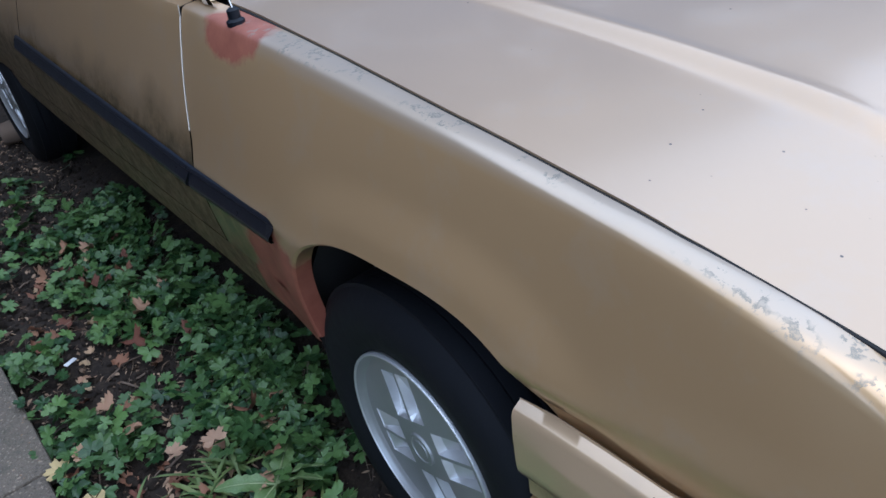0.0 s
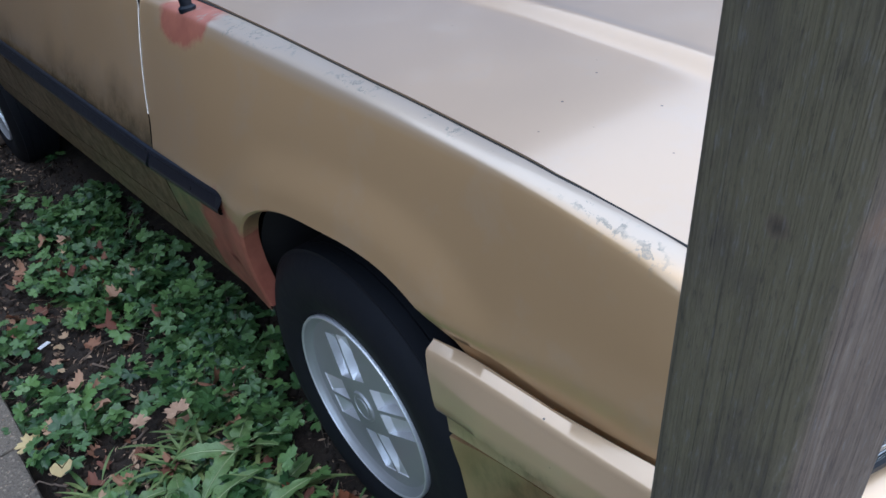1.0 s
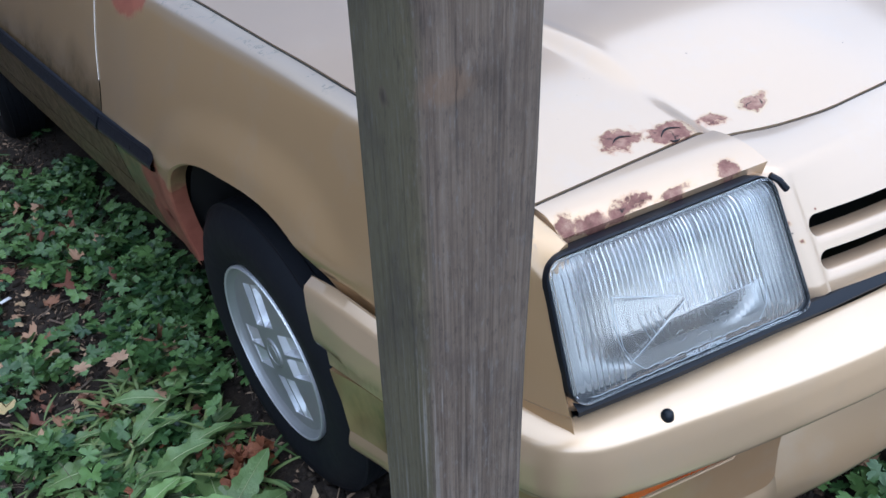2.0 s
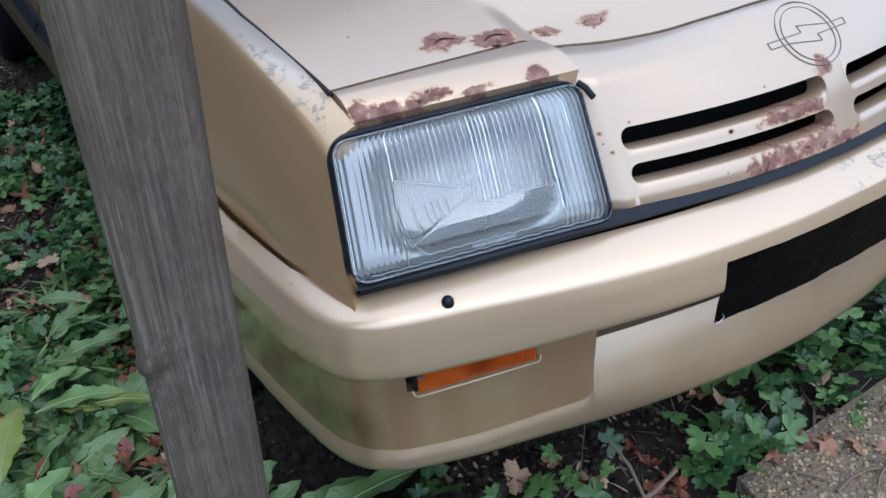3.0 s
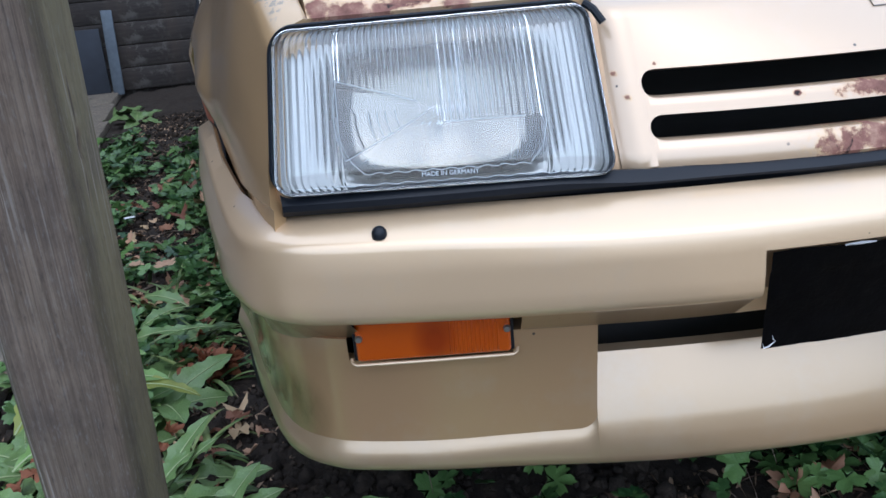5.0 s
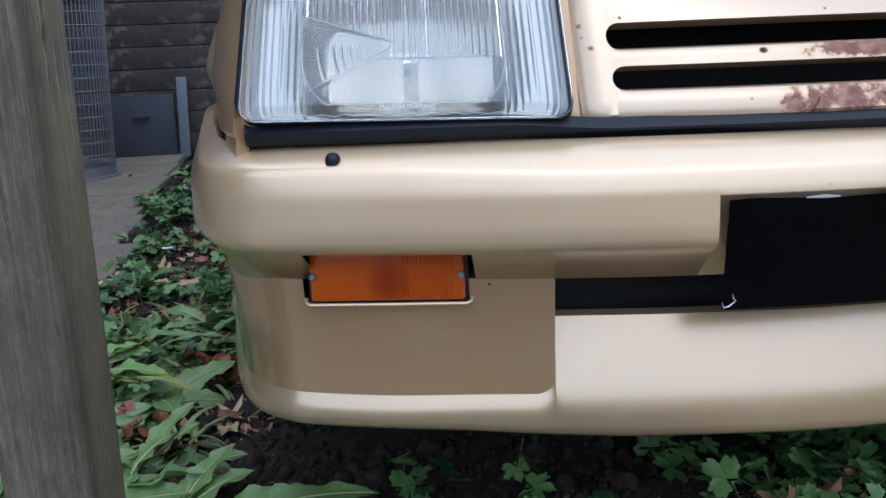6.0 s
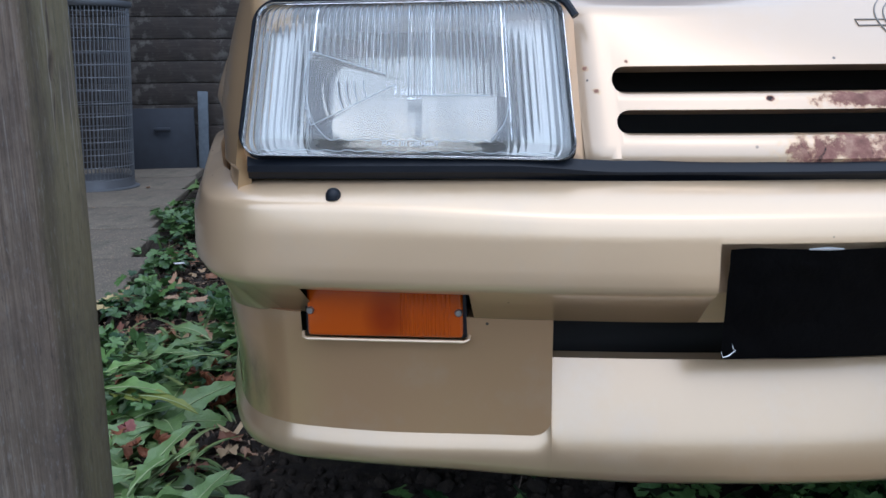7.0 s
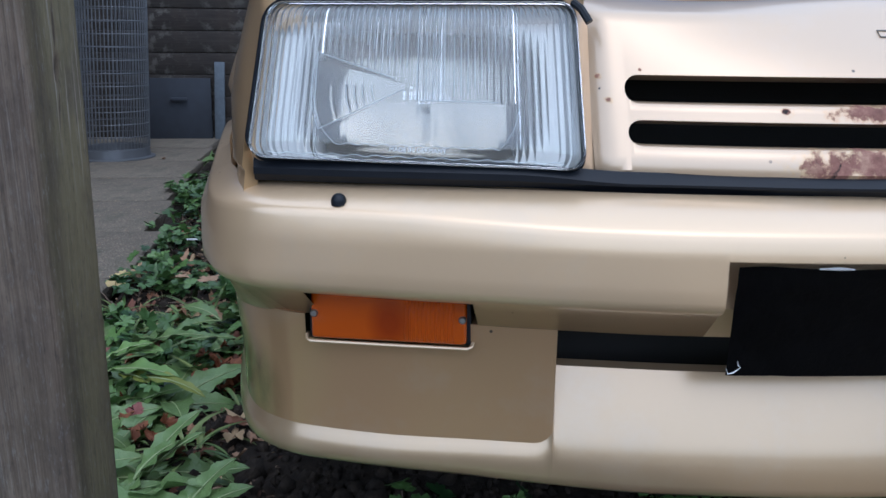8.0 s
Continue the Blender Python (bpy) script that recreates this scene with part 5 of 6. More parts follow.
def ground_z(x, y):
    h = 0.020 * noise.noise((x * 2.3, y * 2.3, 0)) + 0.012 * noise.noise((x * 9, y * 9, 4)) + 0.010 * noise.noise((x * 28, y * 28, 9))
    near = 1.0 if -3 < x < 3 and -3 < y < 6 else 0.3
    sink = 0.05 if x < slab_edge(y) + 0.01 or (x > -0.18 and y < -0.06) else 0.0
    wheel_rut = -0.03 * math.exp(-((x + 0.72) / 0.12) ** 2 - ((y - 0.85) / 0.2) ** 2)
    return -0.012 + h * near - sink * (1 if y < 4.6 else 0.2) + wheel_rut


xs = [-400, -120, -40, -15, -8, -5, -3.5, -2.5] + lin(-1.9, -1.42, 8) + lin(-1.38, 0.9, 115) + [1.0, 1.2, 1.5, 2, 3, 5, 9, 20, 60, 150, 400]
ys = [-400, -120, -40, -15, -7, -4, -2.5, -1.6] + lin(-1.1, 2.4, 150) + lin(2.45, 4.9, 50) + [5.2, 6, 8, 12, 20, 50, 150, 400]
ground = grid(lambda x, y: (x, y, ground_z(x, y)), xs, ys)
thing("ground", ground, soil, "dark damp soil bed with clods and leaf litter", "soil", kind="structure", smooth=80)


def slab_bm(w, d, h=0.05, seed=0):
    bm = box(w, d, h, Matrix(), 0.006, 2)
    for v in bm.verts:
        v.co += Vector((0.003 * noise.noise((v.co.x * 9, v.co.y * 9, seed)), 0.003 * noise.noise((v.co.x * 9, v.co.y * 9, seed + 5)), 0))
    return bm


path = base("slab_path", (-1.6, 2.0, 0), "worn grey concrete slab path beside the soil bed", "path", kind="structure")
for i in range(-3, 7):
    y = 1.352 + 0.60 * i
    for k in range(2):
        edge = slab_edge(y)
        x = edge - 0.30 - 0.605 * k
        part("slab", finish(slab_bm(0.596, 0.592, 0.05, i * 3 + k), "slab", slab_mat), None, path).matrix_basis = pose(x, y, -0.006 + 0.002 * math.sin(i * 2.1 + k), 0.15 * math.sin(i + k), 0.15 * math.cos(i * 1.7), 0.8 * math.sin(i * 3.1))

def front_path_bm():
    """A poured pebble-faced slab with a ragged near edge."""
    bm = bmesh.new()

    def F(x, y):
        return x, y, 0.018 + 0.004 * noise.noise((x * 4, y * 4, 2)) + 0.002 * noise.noise((x * 25, y * 25, 2))
    xs = [-0.19 + 0.0] + lin(-0.17, 1.2, 50) + [2, 4]
    ys = [-4, -2, -1.2] + lin(-0.9, -0.045, 34)

    def G(x, y):
        x2 = x + (0.014 * noise.noise((y * 12, 0, 5)) - 0.10 * (-0.045 - y) if x < -0.18 else 0)
        y2 = y + (0.012 * noise.noise((x * 14, 1, 5)) + 0.006 * noise.noise((x * 45, 1, 5)) if y > -0.05 else 0)
        return F(x2, y2)
    grid(G, xs, ys, bm)
    edge = [e for e in bm.edges if e.is_boundary]
    out = bmesh.ops.extrude_edge_only(bm, edges=edge)["geom"]
    for v in (g for g in out if isinstance(g, bmesh.types.BMVert)):
        v.co.z -= 0.08
    return bm


thing("pavement", front_path_bm(), path_mat, "pebbly concrete pavement with a broken edge", "pavement", kind="structure", smooth=60)


# fence post
def post_bm():
    zs = [-0.15] + lin(0, 1.75, 260)
    prof = []
    a, r = 0.0458, 0.013
    for cx, cy, s in ((1, 1, 0), (-1, 1, 90), (-1, -1, 180), (1, -1, 270)):
        for k in range(5):
            t = radians(s + 22.5 * k)
            prof.append((cx * (a - r) + r * math.cos(t), cy * (a - r) + r * math.sin(t)))
        nx, ny = {0: (-1, 1), 90: (-1, -1), 180: (1, -1), 270: (1, 1)}[s]
        for k in range(1, 7):
            f = k / 7
            if s in (0, 180):
                prof.append((cx * (a - r) * (1 - 2 * f), cy * a))
            else:
                prof.append((cx * a, cy * (a - r) * (1 - 2 * f)))
    bm = bmesh.new()
    turn = Matrix.Rotation(-0.172, 4, "Z")
    rings = []
    knots = ((-0.006, 1.045, -0.002, 0.012, 0.010),)
    for z in zs:
        ring = []
        for x, y in prof:
            d = 0.0010 * noise.noise((x * 90, y * 90, z * 2.5)) + 0.0015 * noise.noise((x * 12, y * 12, z * 5))
            if x > 0.03:
                d -= 0.004 * math.exp(-((y + 0.006) / 0.006) ** 2 - ((z - 0.668) / 0.012) ** 2) - 0.002 * math.exp(-((y + 0.006) / 0.012) ** 2 - ((z - 0.675) / 0.03) ** 2)
            if y < -0.03:
                for kx, kz, deep, rx, rz in knots:
                    d -= deep * math.exp(-((x - kx) / rx) ** 2 - ((z - kz) / rz) ** 2)
                # a swollen ridge where a branch grew, hollow below it
                up = z - 0.652 - 0.5 * (x + 0.03)
                reach = math.exp(-((x + 0.036) / 0.020) ** 2)
                d += 0.0055 * reach * math.exp(-(up / 0.012) ** 2) - 0.004 * reach * math.exp(-((up + 0.024) / 0.012) ** 2)
            v = turn @ Vector((x * (1 + d / a), y * (1 + d / a), 0))
            ring.append(bm.verts.new((-0.936 + v.x + 0.040 * (z - 0.7), 0.024 + v.y - 0.130 * (z - 0.7), z)))
        rings.append(ring)
    for a_, b_ in zip(rings, rings[1:]):
        for k in range(len(prof)):
            bm.faces.new((a_[k], a_[(k + 1) % len(prof)], b_[(k + 1) % len(prof)], b_[k]))
    bm.faces.new(rings[-1])
    return bm


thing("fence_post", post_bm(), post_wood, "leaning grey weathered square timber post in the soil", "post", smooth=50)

# wall of boards at the back
wall = base("wall_back", (-1.0, 5.23, 0), "stained dark horizontal board wall", "wall", kind="structure")
part("backing", box(9.0, 0.08, 2.5, pose(0.5, 5.28, 1.2)), boards, wall)
board_me = finish(box(9.0, 0.03, 0.140, Matrix(), 0.006, 2), "board", boards)
for i in range(18):
    b = part("board", board_me, None, wall)
    b.matrix_basis = pose(0.5, 5.215 + 0.004 * (i % 2), 0.083 + 0.145 * i, 4)
# Unseen walls added round the place to block and tint the light.
thing("wall_side", box(0.2, 5.1, 3.4, pose(-2.65, 2.75, 1.7)), render_wall, "plain unseen wall added to darken the car's side", "wall", kind="structure")
thing("wall_front", box(16.0, 0.2, 0.7, pose(1.0, -8.6, 0.35)), grey_wall, "plain unseen wall added ahead to shape the light", "wall", kind="structure")
thing("wall_far", box(0.2, 14.0, 2.0, pose(5.0, 0.5, 1.0)), grey_wall, "plain unseen wall added to close the place", "wall", kind="structure")

# wire mesh bin
BX, BY, BR, LEAN = -1.965, 4.23, 0.198, 0.05
bin_ = base("wire_mesh_bin", (BX, BY, 0.0), "tall grey wire mesh cylinder standing on the slabs", "wire bin")


def bin_at(z):
    """Slants the bin a little along the wall to fit the camera's view."""
    return BX + LEAN * z, BY, z


wire_v = finish(tube([(0, 0, 0.05), (0.97 * LEAN, 0, 1.02)], 0.0027, 5), "upright_wire", galvanised)
for k in range(60):
    a = 2 * math.pi * k / 60
    part("upright_wire", wire_v, None, bin_).matrix_basis = pose(BX + 0.05 * LEAN + BR * math.cos(a), BY + BR * math.sin(a), 0)
ring_me = finish(tube([(BR * math.cos(t), BR * math.sin(t), 0) for t in (2 * math.pi * k / 48 for k in range(48))], 0.0026, 5, closed=True), "hoop", galvanised)
for k in range(14):
    part("hoop", ring_me, None, bin_).matrix_basis = pose(*bin_at(0.077 + 0.070 * k))
part("base_ring", lathe([(0.192, 0.0), (0.230, 0.0), (0.230, 0.006), (0.206, 0.012), (0.202, 0.055), (0.192, 0.055), (0.192, 0.0)], Matrix.Translation((BX, BY, 0.018)), 48), galvanised, bin_, "flat grey base ring")
part("top_rim", lathe([(0.192, 0.0), (0.207, 0.0), (0.217, 0.012), (0.217, 0.03), (0.0, 0.035)], Matrix.Translation(bin_at(1.015)), 48), galvanised, bin_)

sheet = base("metal_sheet", (-1.75, 5.12, 0), "blue-grey sheet panel with a handle leaning on the wall", "panel")
part("panel", box(0.445, 0.02, 0.425, pose(-1.757, 5.145, 0.212, -3), 0.004), blue_sheet, sheet)
part("handle", box(0.11, 0.025, 0.022, pose(-1.745, 5.115, 0.285), 0.006), blue_sheet, sheet, "dark painted handle")
batten = thing("timber_batten", box(0.066, 0.03, 0.53, pose(-1.476, 5.125, 0.268, -3, 2), 0.004), pale_blue, "short faded blue-grey batten leaning on the wall", "batten")

# ---- plants and litter ----
rng = random.Random(7)


def lobed(lobes=3, teeth=17.0):
    """A toothed leaf of radius 1, its stalk at the origin; verts and faces of a fan."""
    heads = {3: ((0, 1.0), (-1.35, 0.9), (1.35, 0.9)), 5: ((0, 1.0), (-0.95, 0.9), (0.95, 0.9), (-1.9, 0.7), (1.9, 0.7))}[lobes]
    width = 0.60 if lobes == 3 else 0.43
    steps, pts = 52, []
    for k in range(steps + 1):
        a = -2.45 + 4.9 * k / steps
        r = 0.46 + 0.54 * max(l * math.exp(-((a - c) / width) ** 4) for c, l in heads)
        r *= 1 + 0.075 * math.cos(a * teeth) + 0.05 * math.cos(a * teeth * 2.3 + 1)
        pts.append((r * math.sin(a), 0.25 + r * math.cos(a)))
    verts = [(0, 0.0, 0.0), (0, 0.30, -0.05)] + [(x, y, 0.10 * math.sin(3.1 * math.atan2(x, y - 0.25)) ** 2 * math.hypot(x, y) - 0.12 * max(0, y - 0.7)) for x, y in pts]
    faces = [(1, 2 + k, 3 + k) for k in range(steps)] + [(0, 1, 2), (0, 2 + steps, 1)]
    return np.array(verts), faces


def blade(length, width, curl, n=7, wave=0.0):
    """A long leaf: verts and faces; along +y, midrib sunk."""
    verts, faces = [], []
    for i in range(n + 1):
        t = i / n
        w = width * (math.sin(math.pi * min(1, t * 0.93 + 0.07)) ** 0.75) * (0.25 + 0.75 * min(1, t / 0.3)) * (1 if i < n else 0.05)
        y, z = length * math.sin(curl * t) / curl if curl else length * t, (length * (1 - math.cos(curl * t)) / curl if curl else 0)
        w *= 1 + 0.5 * wave * math.sin(t * 43)
        f = wave * math.sin(t * 17)
        verts += [(-w, y, -z + 0.25 * w + f * w), (-w * 0.5, y, -z + 0.08 * w), (0, y, -z), (w * 0.5, y, -z + 0.08 * w), (w, y, -z + 0.25 * w - f * w)]
    for i in range(n):
        for k in range(4):
            a = i * 5 + k
            faces.append((a, a + 1, a + 6, a + 5))
    return np.array(verts), faces


def gather(items, name, material):
    """One mesh from (verts, faces, matrix) items."""
    V, F, o = [], [], 0
    for v, f, m in items:
        M = np.array(m)
        V.append(v @ M[:3, :3].T + M[:3, 3])
        F += [tuple(i + o for i in q) for q in f]
        o += len(v)
    me = bpy.data.meshes.new(name)
    me.from_pydata(np.concatenate(V).tolist(), [], F)
    me.polygons.foreach_set("use_smooth", [True] * len(F))
    me.materials.append(material)
    return me


LEAF = lobed()
SMALL = lobed(5)


def under_car(x, y):
    return -0.74 < x < 0.68 and y > 0.16


def cover(x, y):
    """How thickly the low plants stand."""
    if on_hard(x - 0.03, y):
        return 0.0
    if -1.40 < x <= -0.70 and y > 0.2:
        d = 0.95 * ease(y, 0.35, 0.9) * (1 - 0.85 * (ease(y, 1.9, 2.5) if x < -1.05 else ease(y, 2.75, 3.1))) * (1 - 0.3 * ease(x, -0.80, -0.70))
        if x < -1.04 - 0.05 * math.sin(y * 9) and y > 1.72:
            d *= 0.10 if x > -1.2 else 0.6
        d *= 0.16 + 0.84 * ease(y, 1.05, 1.45)
        if y < 0.9 and x > -0.97:
            d *= 0.06
        if x < -1.19 and y > 2.0:
            d = 0.7 * (1 - ease(y, 3.2, 3.7))
        return d * (1.0 if noise.noise((x * 3.2, y * 3.2, 17)) > -0.05 else 0.10) * (1.0 if noise.noise((x * 8, y * 8, 3)) > -0.15 else 0.35)
    if x > -0.34 and y < 0.34 and x < 0.7:
        return 0.8 * ease(x, -0.30, -0.05) if y > 0.05 or x < -0.16 else 0.6
    if -0.62 < x < -0.20 and -0.35 < y < 0.2:
        return 0.22
    if x <= -0.62 and y < 0.2:
        return 0.15
    return 0.04 if under_car(x, y) and y < 0.5 else 0.0


items, stems = [], bmesh.new()
tries = 0
while len(items) < 2900 and tries < 50000:
    tries += 1
    if rng.random() < 0.83:
        x, y = rng.uniform(-1.40, -0.66), rng.uniform(0.2, 3.5)
    else:
        x, y = rng.uniform(-0.70, 0.7), rng.uniform(-0.55, 0.4)
    if rng.random() > cover(x, y):
        continue
    g = ground_z(x, y)
    tall = rng.uniform(0.02, 0.075)
    for k in range(rng.randint(4, 7)):
        a = rng.uniform(0, 2 * math.pi)
        d = rng.uniform(0.01, 0.075)
        s = rng.uniform(0.018, 0.034) * (1.15 if x > -0.35 else 1.0)
        lx, ly = x + d * math.cos(a), y + d * math.sin(a)
        if lx > -0.84 and ly > 0.56 and ly < 1.14 and lx < -0.6:
            continue
        z = g + tall * rng.uniform(0.5, 1.1) + 0.006
        m = Matrix.Translation((lx, ly, z)) @ Euler((rng.gauss(0.0, 0.38), rng.gauss(0, 0.38), a - math.pi / 2 + rng.gauss(0, 0.5))).to_matrix().to_4x4() @ Matrix.Scale(s, 4)
        v, f = LEAF if rng.random() < 0.5 else SMALL
        items.append((v, f, m))
        if rng.random() < 0.3:
            tube([(x, y, g - 0.005), ((x + lx) / 2, (y + ly) / 2, z * 0.6 + g * 0.4), (lx, ly, z - 0.001)], 0.0007, 3, stems)
cover_ob = new("groundcover_leaves", gather(items, "groundcover_leaves", leaf_green))
tagged(cover_ob, "low green groundcover with small toothed lobed leaves", "groundcover", kind="stuff")
thing("groundcover_stems", stems, twig_mat, "thin brownish stalks of the low groundcover", "stems", kind="stuff")


def dock_leaf(l, w, curl, m, parent, material=None):
    """One long leaf with a pale midrib."""
    v, f = blade(l, l * w, curl, 24, 0.22)
    ob = part("leaf", gather([(v, f, m)], "leaf", material or dock_green), None, parent)
    mid = v[2::5] + np.array((0, 0, 0.0012))
    pts = [m @ Vector(p) for p in mid[:-1]]
    part("midrib", tube(pts, [0.0022 * (1 - 0.8 * i / len(pts)) for i in range(len(pts))], 4), rib_pale, ob)


def dock(x, y, n, size, lean=None, seed=0, spread=1.0, material=None):
    r = random.Random(seed)
    g = 0.022 if on_hard(x, y) else ground_z(x, y)
    d = base("dock_plant", (x, y, g), "broad-leaved dock with long green leaves on soil", "plant", "docks in the bed")
    for k in range(n):
        z0 = 0.045 if cover(x, y) > 0.2 else 0.010
        a = (lean if lean is not None else 0) + spread * 2 * math.pi * (k / n - 0.5) + r.gauss(0, 0.25)
        l = size * r.uniform(0.7, 1.1)
        m = Matrix.Translation((x, y, g + z0)) @ Euler((r.uniform(0.15, 0.7), r.gauss(0, 0.3), a)).to_matrix().to_4x4()
        dock_leaf(l, r.uniform(0.14, 0.20), r.uniform(0.5, 1.2), m, d, material)


DOCKS = [(-0.79, -0.04, 4, 0.24, -1.0, 0.35), (-0.66, -0.13, 5, 0.25, -1.5, 0.25), (-0.98, 0.52, 6, 0.20, 0.0, 1.0), (-1.05, 0.62, 6, 0.17, 0.5, 1.0),
         (-1.08, 0.36, 6, 0.2, 0.2, 1.0), (-1.12, 0.85, 7, 0.17, 0.0, 1.0), (-1.0, 0.20, 6, 0.22, 1.2, 1.0), (-1.18, 0.15, 6, 0.21, 0.0, 1.0), (-1.10, -0.08, 6, 0.2, 0.7, 1.0),
         (-1.0, 1.04, 7, 0.17, 0.0, 1.0), (-0.93, 0.14, 5, 0.2, 0.3, 1.0), (-1.03, 0.78, 7, 0.18, 0.9, 1.0), (-1.15, 0.48, 7, 0.18, 0.1, 1.0), (-1.22, 0.97, 7, 0.16, 0.4, 1.0),
         (-1.10, 1.12, 7, 0.17, 0.2, 1.0), (-1.0, 0.04, 5, 0.2, 0.0, 1.0), (-1.2, -0.02, 6, 0.2, 0.4, 1.0), (-1.2, 0.65, 6, 0.17, 0.3, 1.0), (-1.30, 4.05, 6, 0.22, 0.0, 1.0),
         (-1.46, 4.40, 7, 0.3, 0.5, 1.0), (-0.74, -0.28, 4, 0.2, -1.3, 0.5), (-1.25, -0.2, 6, 0.2, 0, 1.0), (-1.19, 1.28, 6, 0.14, 0.5, 1.0), (-0.95, 1.22, 6, 0.16, 1.0, 1.0), (-1.06, 0.93, 7, 0.19, 0.3, 1.0)]
more = random.Random(41)
for k in range(16):
    DOCKS.append((more.uniform(-1.26, -0.97), more.uniform(0.02, 0.95), more.randint(6, 9), more.uniform(0.15, 0.22), more.uniform(0, 6.3), 1.0))
for k, (x, y, n, s, lean, spread) in enumerate(DOCKS):
    dock(x, y, n, s, lean, k + 1, spread, (None, None, dock_fresh, None, dock_pale)[k % 5] if k > 24 else None)
# single docks at the bumper's corner, each leaf from its root to its tip
def laid_dock(leaves, material=None, shift=0.0, label="broad-leaved dock with long green leaves lying on soil"):
    root = Vector(leaves[0][0])
    d = base("dock_plant", (root.x, root.y, ground_z(root.x, root.y)), label, "plant", "docks in the bed")
    for foot, tip, width, curl in leaves:
        f, t = Vector(foot) - Vector((shift, 0, 0)), Vector(tip) - Vector((shift, 0, 0))
        f.z = max(f.z, ground_z(f.x, f.y) + 0.004)
        y = (t - f).normalized()
        x = y.cross(Vector((0, 0, 1))).normalized()
        z = x.cross(y)
        l = (t - f).length
        turn = Matrix((x, y, z)).transposed().to_4x4() @ Matrix.Rotation(curl / 2, 4, "X")
        dock_leaf(l * (curl / 2) / math.sin(curl / 2), width / l, curl, Matrix.Translation(f) @ turn, d, material)


laid_dock([((-0.897, 0.336, 0.02), (-0.815, 0.405, 0.085), 0.022, 0.6), ((-0.89, 0.33, 0.02), (-0.785, 0.352, 0.065), 0.024, 0.7), ((-0.90, 0.32, 0.015), (-0.86, 0.40, 0.06), 0.018, 0.7),
           ((-0.86, 0.28, 0.01), (-0.612, 0.262, 0.055), 0.030, 0.7), ((-0.84, 0.235, 0.01), (-0.625, 0.195, 0.045), 0.026, 0.8), ((-0.87, 0.30, 0.01), (-0.68, 0.315, 0.035), 0.024, 0.9),
           ((-0.83, 0.20, 0.01), (-0.74, 0.12, 0.05), 0.024, 0.8)])
laid_dock([((-0.964, 0.475, 0.02), (-0.872, 0.551, 0.10), 0.020, 0.5), ((-0.955, 0.48, 0.02), (-0.863, 0.507, 0.08), 0.016, 0.5), ((-0.97, 0.47, 0.02), (-0.90, 0.50, 0.07), 0.020, 0.8), ((-0.872, 0.436, 0.02), (-0.785, 0.425, 0.055), 0.022, 0.8)], None, 0.014)
laid_dock([((-1.10, 0.845, 0.05), (-0.936, 0.773, 0.065), 0.026, 0.6), ((-1.104, 0.90, 0.05), (-0.98, 0.86, 0.085), 0.028, 0.7)], dock_fresh, 0.03, "bright green dock leaves lying over the bed")
laid_dock([((-1.04, 0.80, 0.05), (-0.882, 0.729, 0.04), 0.017, 0.9), ((-1.06, 0.83, 0.05), (-0.99, 0.76, 0.06), 0.02, 0.6)], dock_yellow, 0.03, "yellowing dock leaves lying over the soil")
laid_dock([((-1.08, 0.95, 0.06), (-0.94, 0.93, 0.09), 0.025, 0.8), ((-1.09, 0.97, 0.06), (-1.03, 0.87, 0.11), 0.026, 0.6), ((-1.02, 0.98, 0.05), (-0.88, 0.99, 0.06), 0.018, 0.7)])
laid_dock([((-1.215, 0.66, 0.07), (-1.150, 0.815, 0.10), 0.030, 0.5), ((-1.06, 0.42, 0.06), (-1.13, 0.50, 0.08), 0.024, 0.6)], dock_yellow, 0.0, "yellowing dock leaves standing among the others")
laid_dock([((-1.13, 0.86, 0.07), (-1.03, 0.87, 0.10), 0.022, 0.6), ((-1.20, 0.56, 0.06), (-1.10, 0.60, 0.09), 0.026, 0.7)], dock_fresh, 0.0, "bright green dock leaves standing among the others")


def tuft(x, y, n, size, seed):
    r = random.Random(seed)
    out = []
    for k in range(n):
        v, f = blade(size * r.uniform(0.5, 1.1), 0.004 * r.uniform(0.7, 1.5), r.uniform(0.6, 1.6), 6)
        out.append((v, f, Matrix.Translation((x + r.gauss(0, 0.012), y + r.gauss(0, 0.012), ground_z(x, y))) @ Euler((r.uniform(0.15, 0.9), 0, r.uniform(0, 6.28))).to_matrix().to_4x4()))
    return out


grass = []
for k in range(80):
    x, y = rng.uniform(-1.25, -0.88), rng.uniform(0.1, 1.4)
    if 0.95 < y or k % 2:
        grass += tuft(x, y, rng.randint(6, 14), rng.uniform(0.08, 0.17), k)
for k, (x, y) in enumerate(((-1.0, 1.36), (-1.03, 1.30), (-1.05, 1.12), (-0.93, 1.06), (-1.14, 1.05))):
    grass += tuft(x, y, 26, 0.17, 200 + k)
tagged(new("grass_tufts", gather(grass, "grass_tufts", grass_green)), "thin pale green grass blades among the plants", "grass", kind="stuff")


def dead_leaf(seed):
    r = random.Random(seed)
    v, f = lobed(5 if seed % 2 else 3)
    v = v.copy()
    v[:, 0] *= r.uniform(0.55, 0.95)
    v[:, 2] += 0.9 * v[:, 0] ** 2 * r.uniform(-0.3, 1.2) + 0.3 * np.sin(v[:, 1] * 4 + seed) * r.uniform(0.3, 1)
    return gather([(v * 0.03, f, Matrix())], "fallen_leaf", leaf_brown)


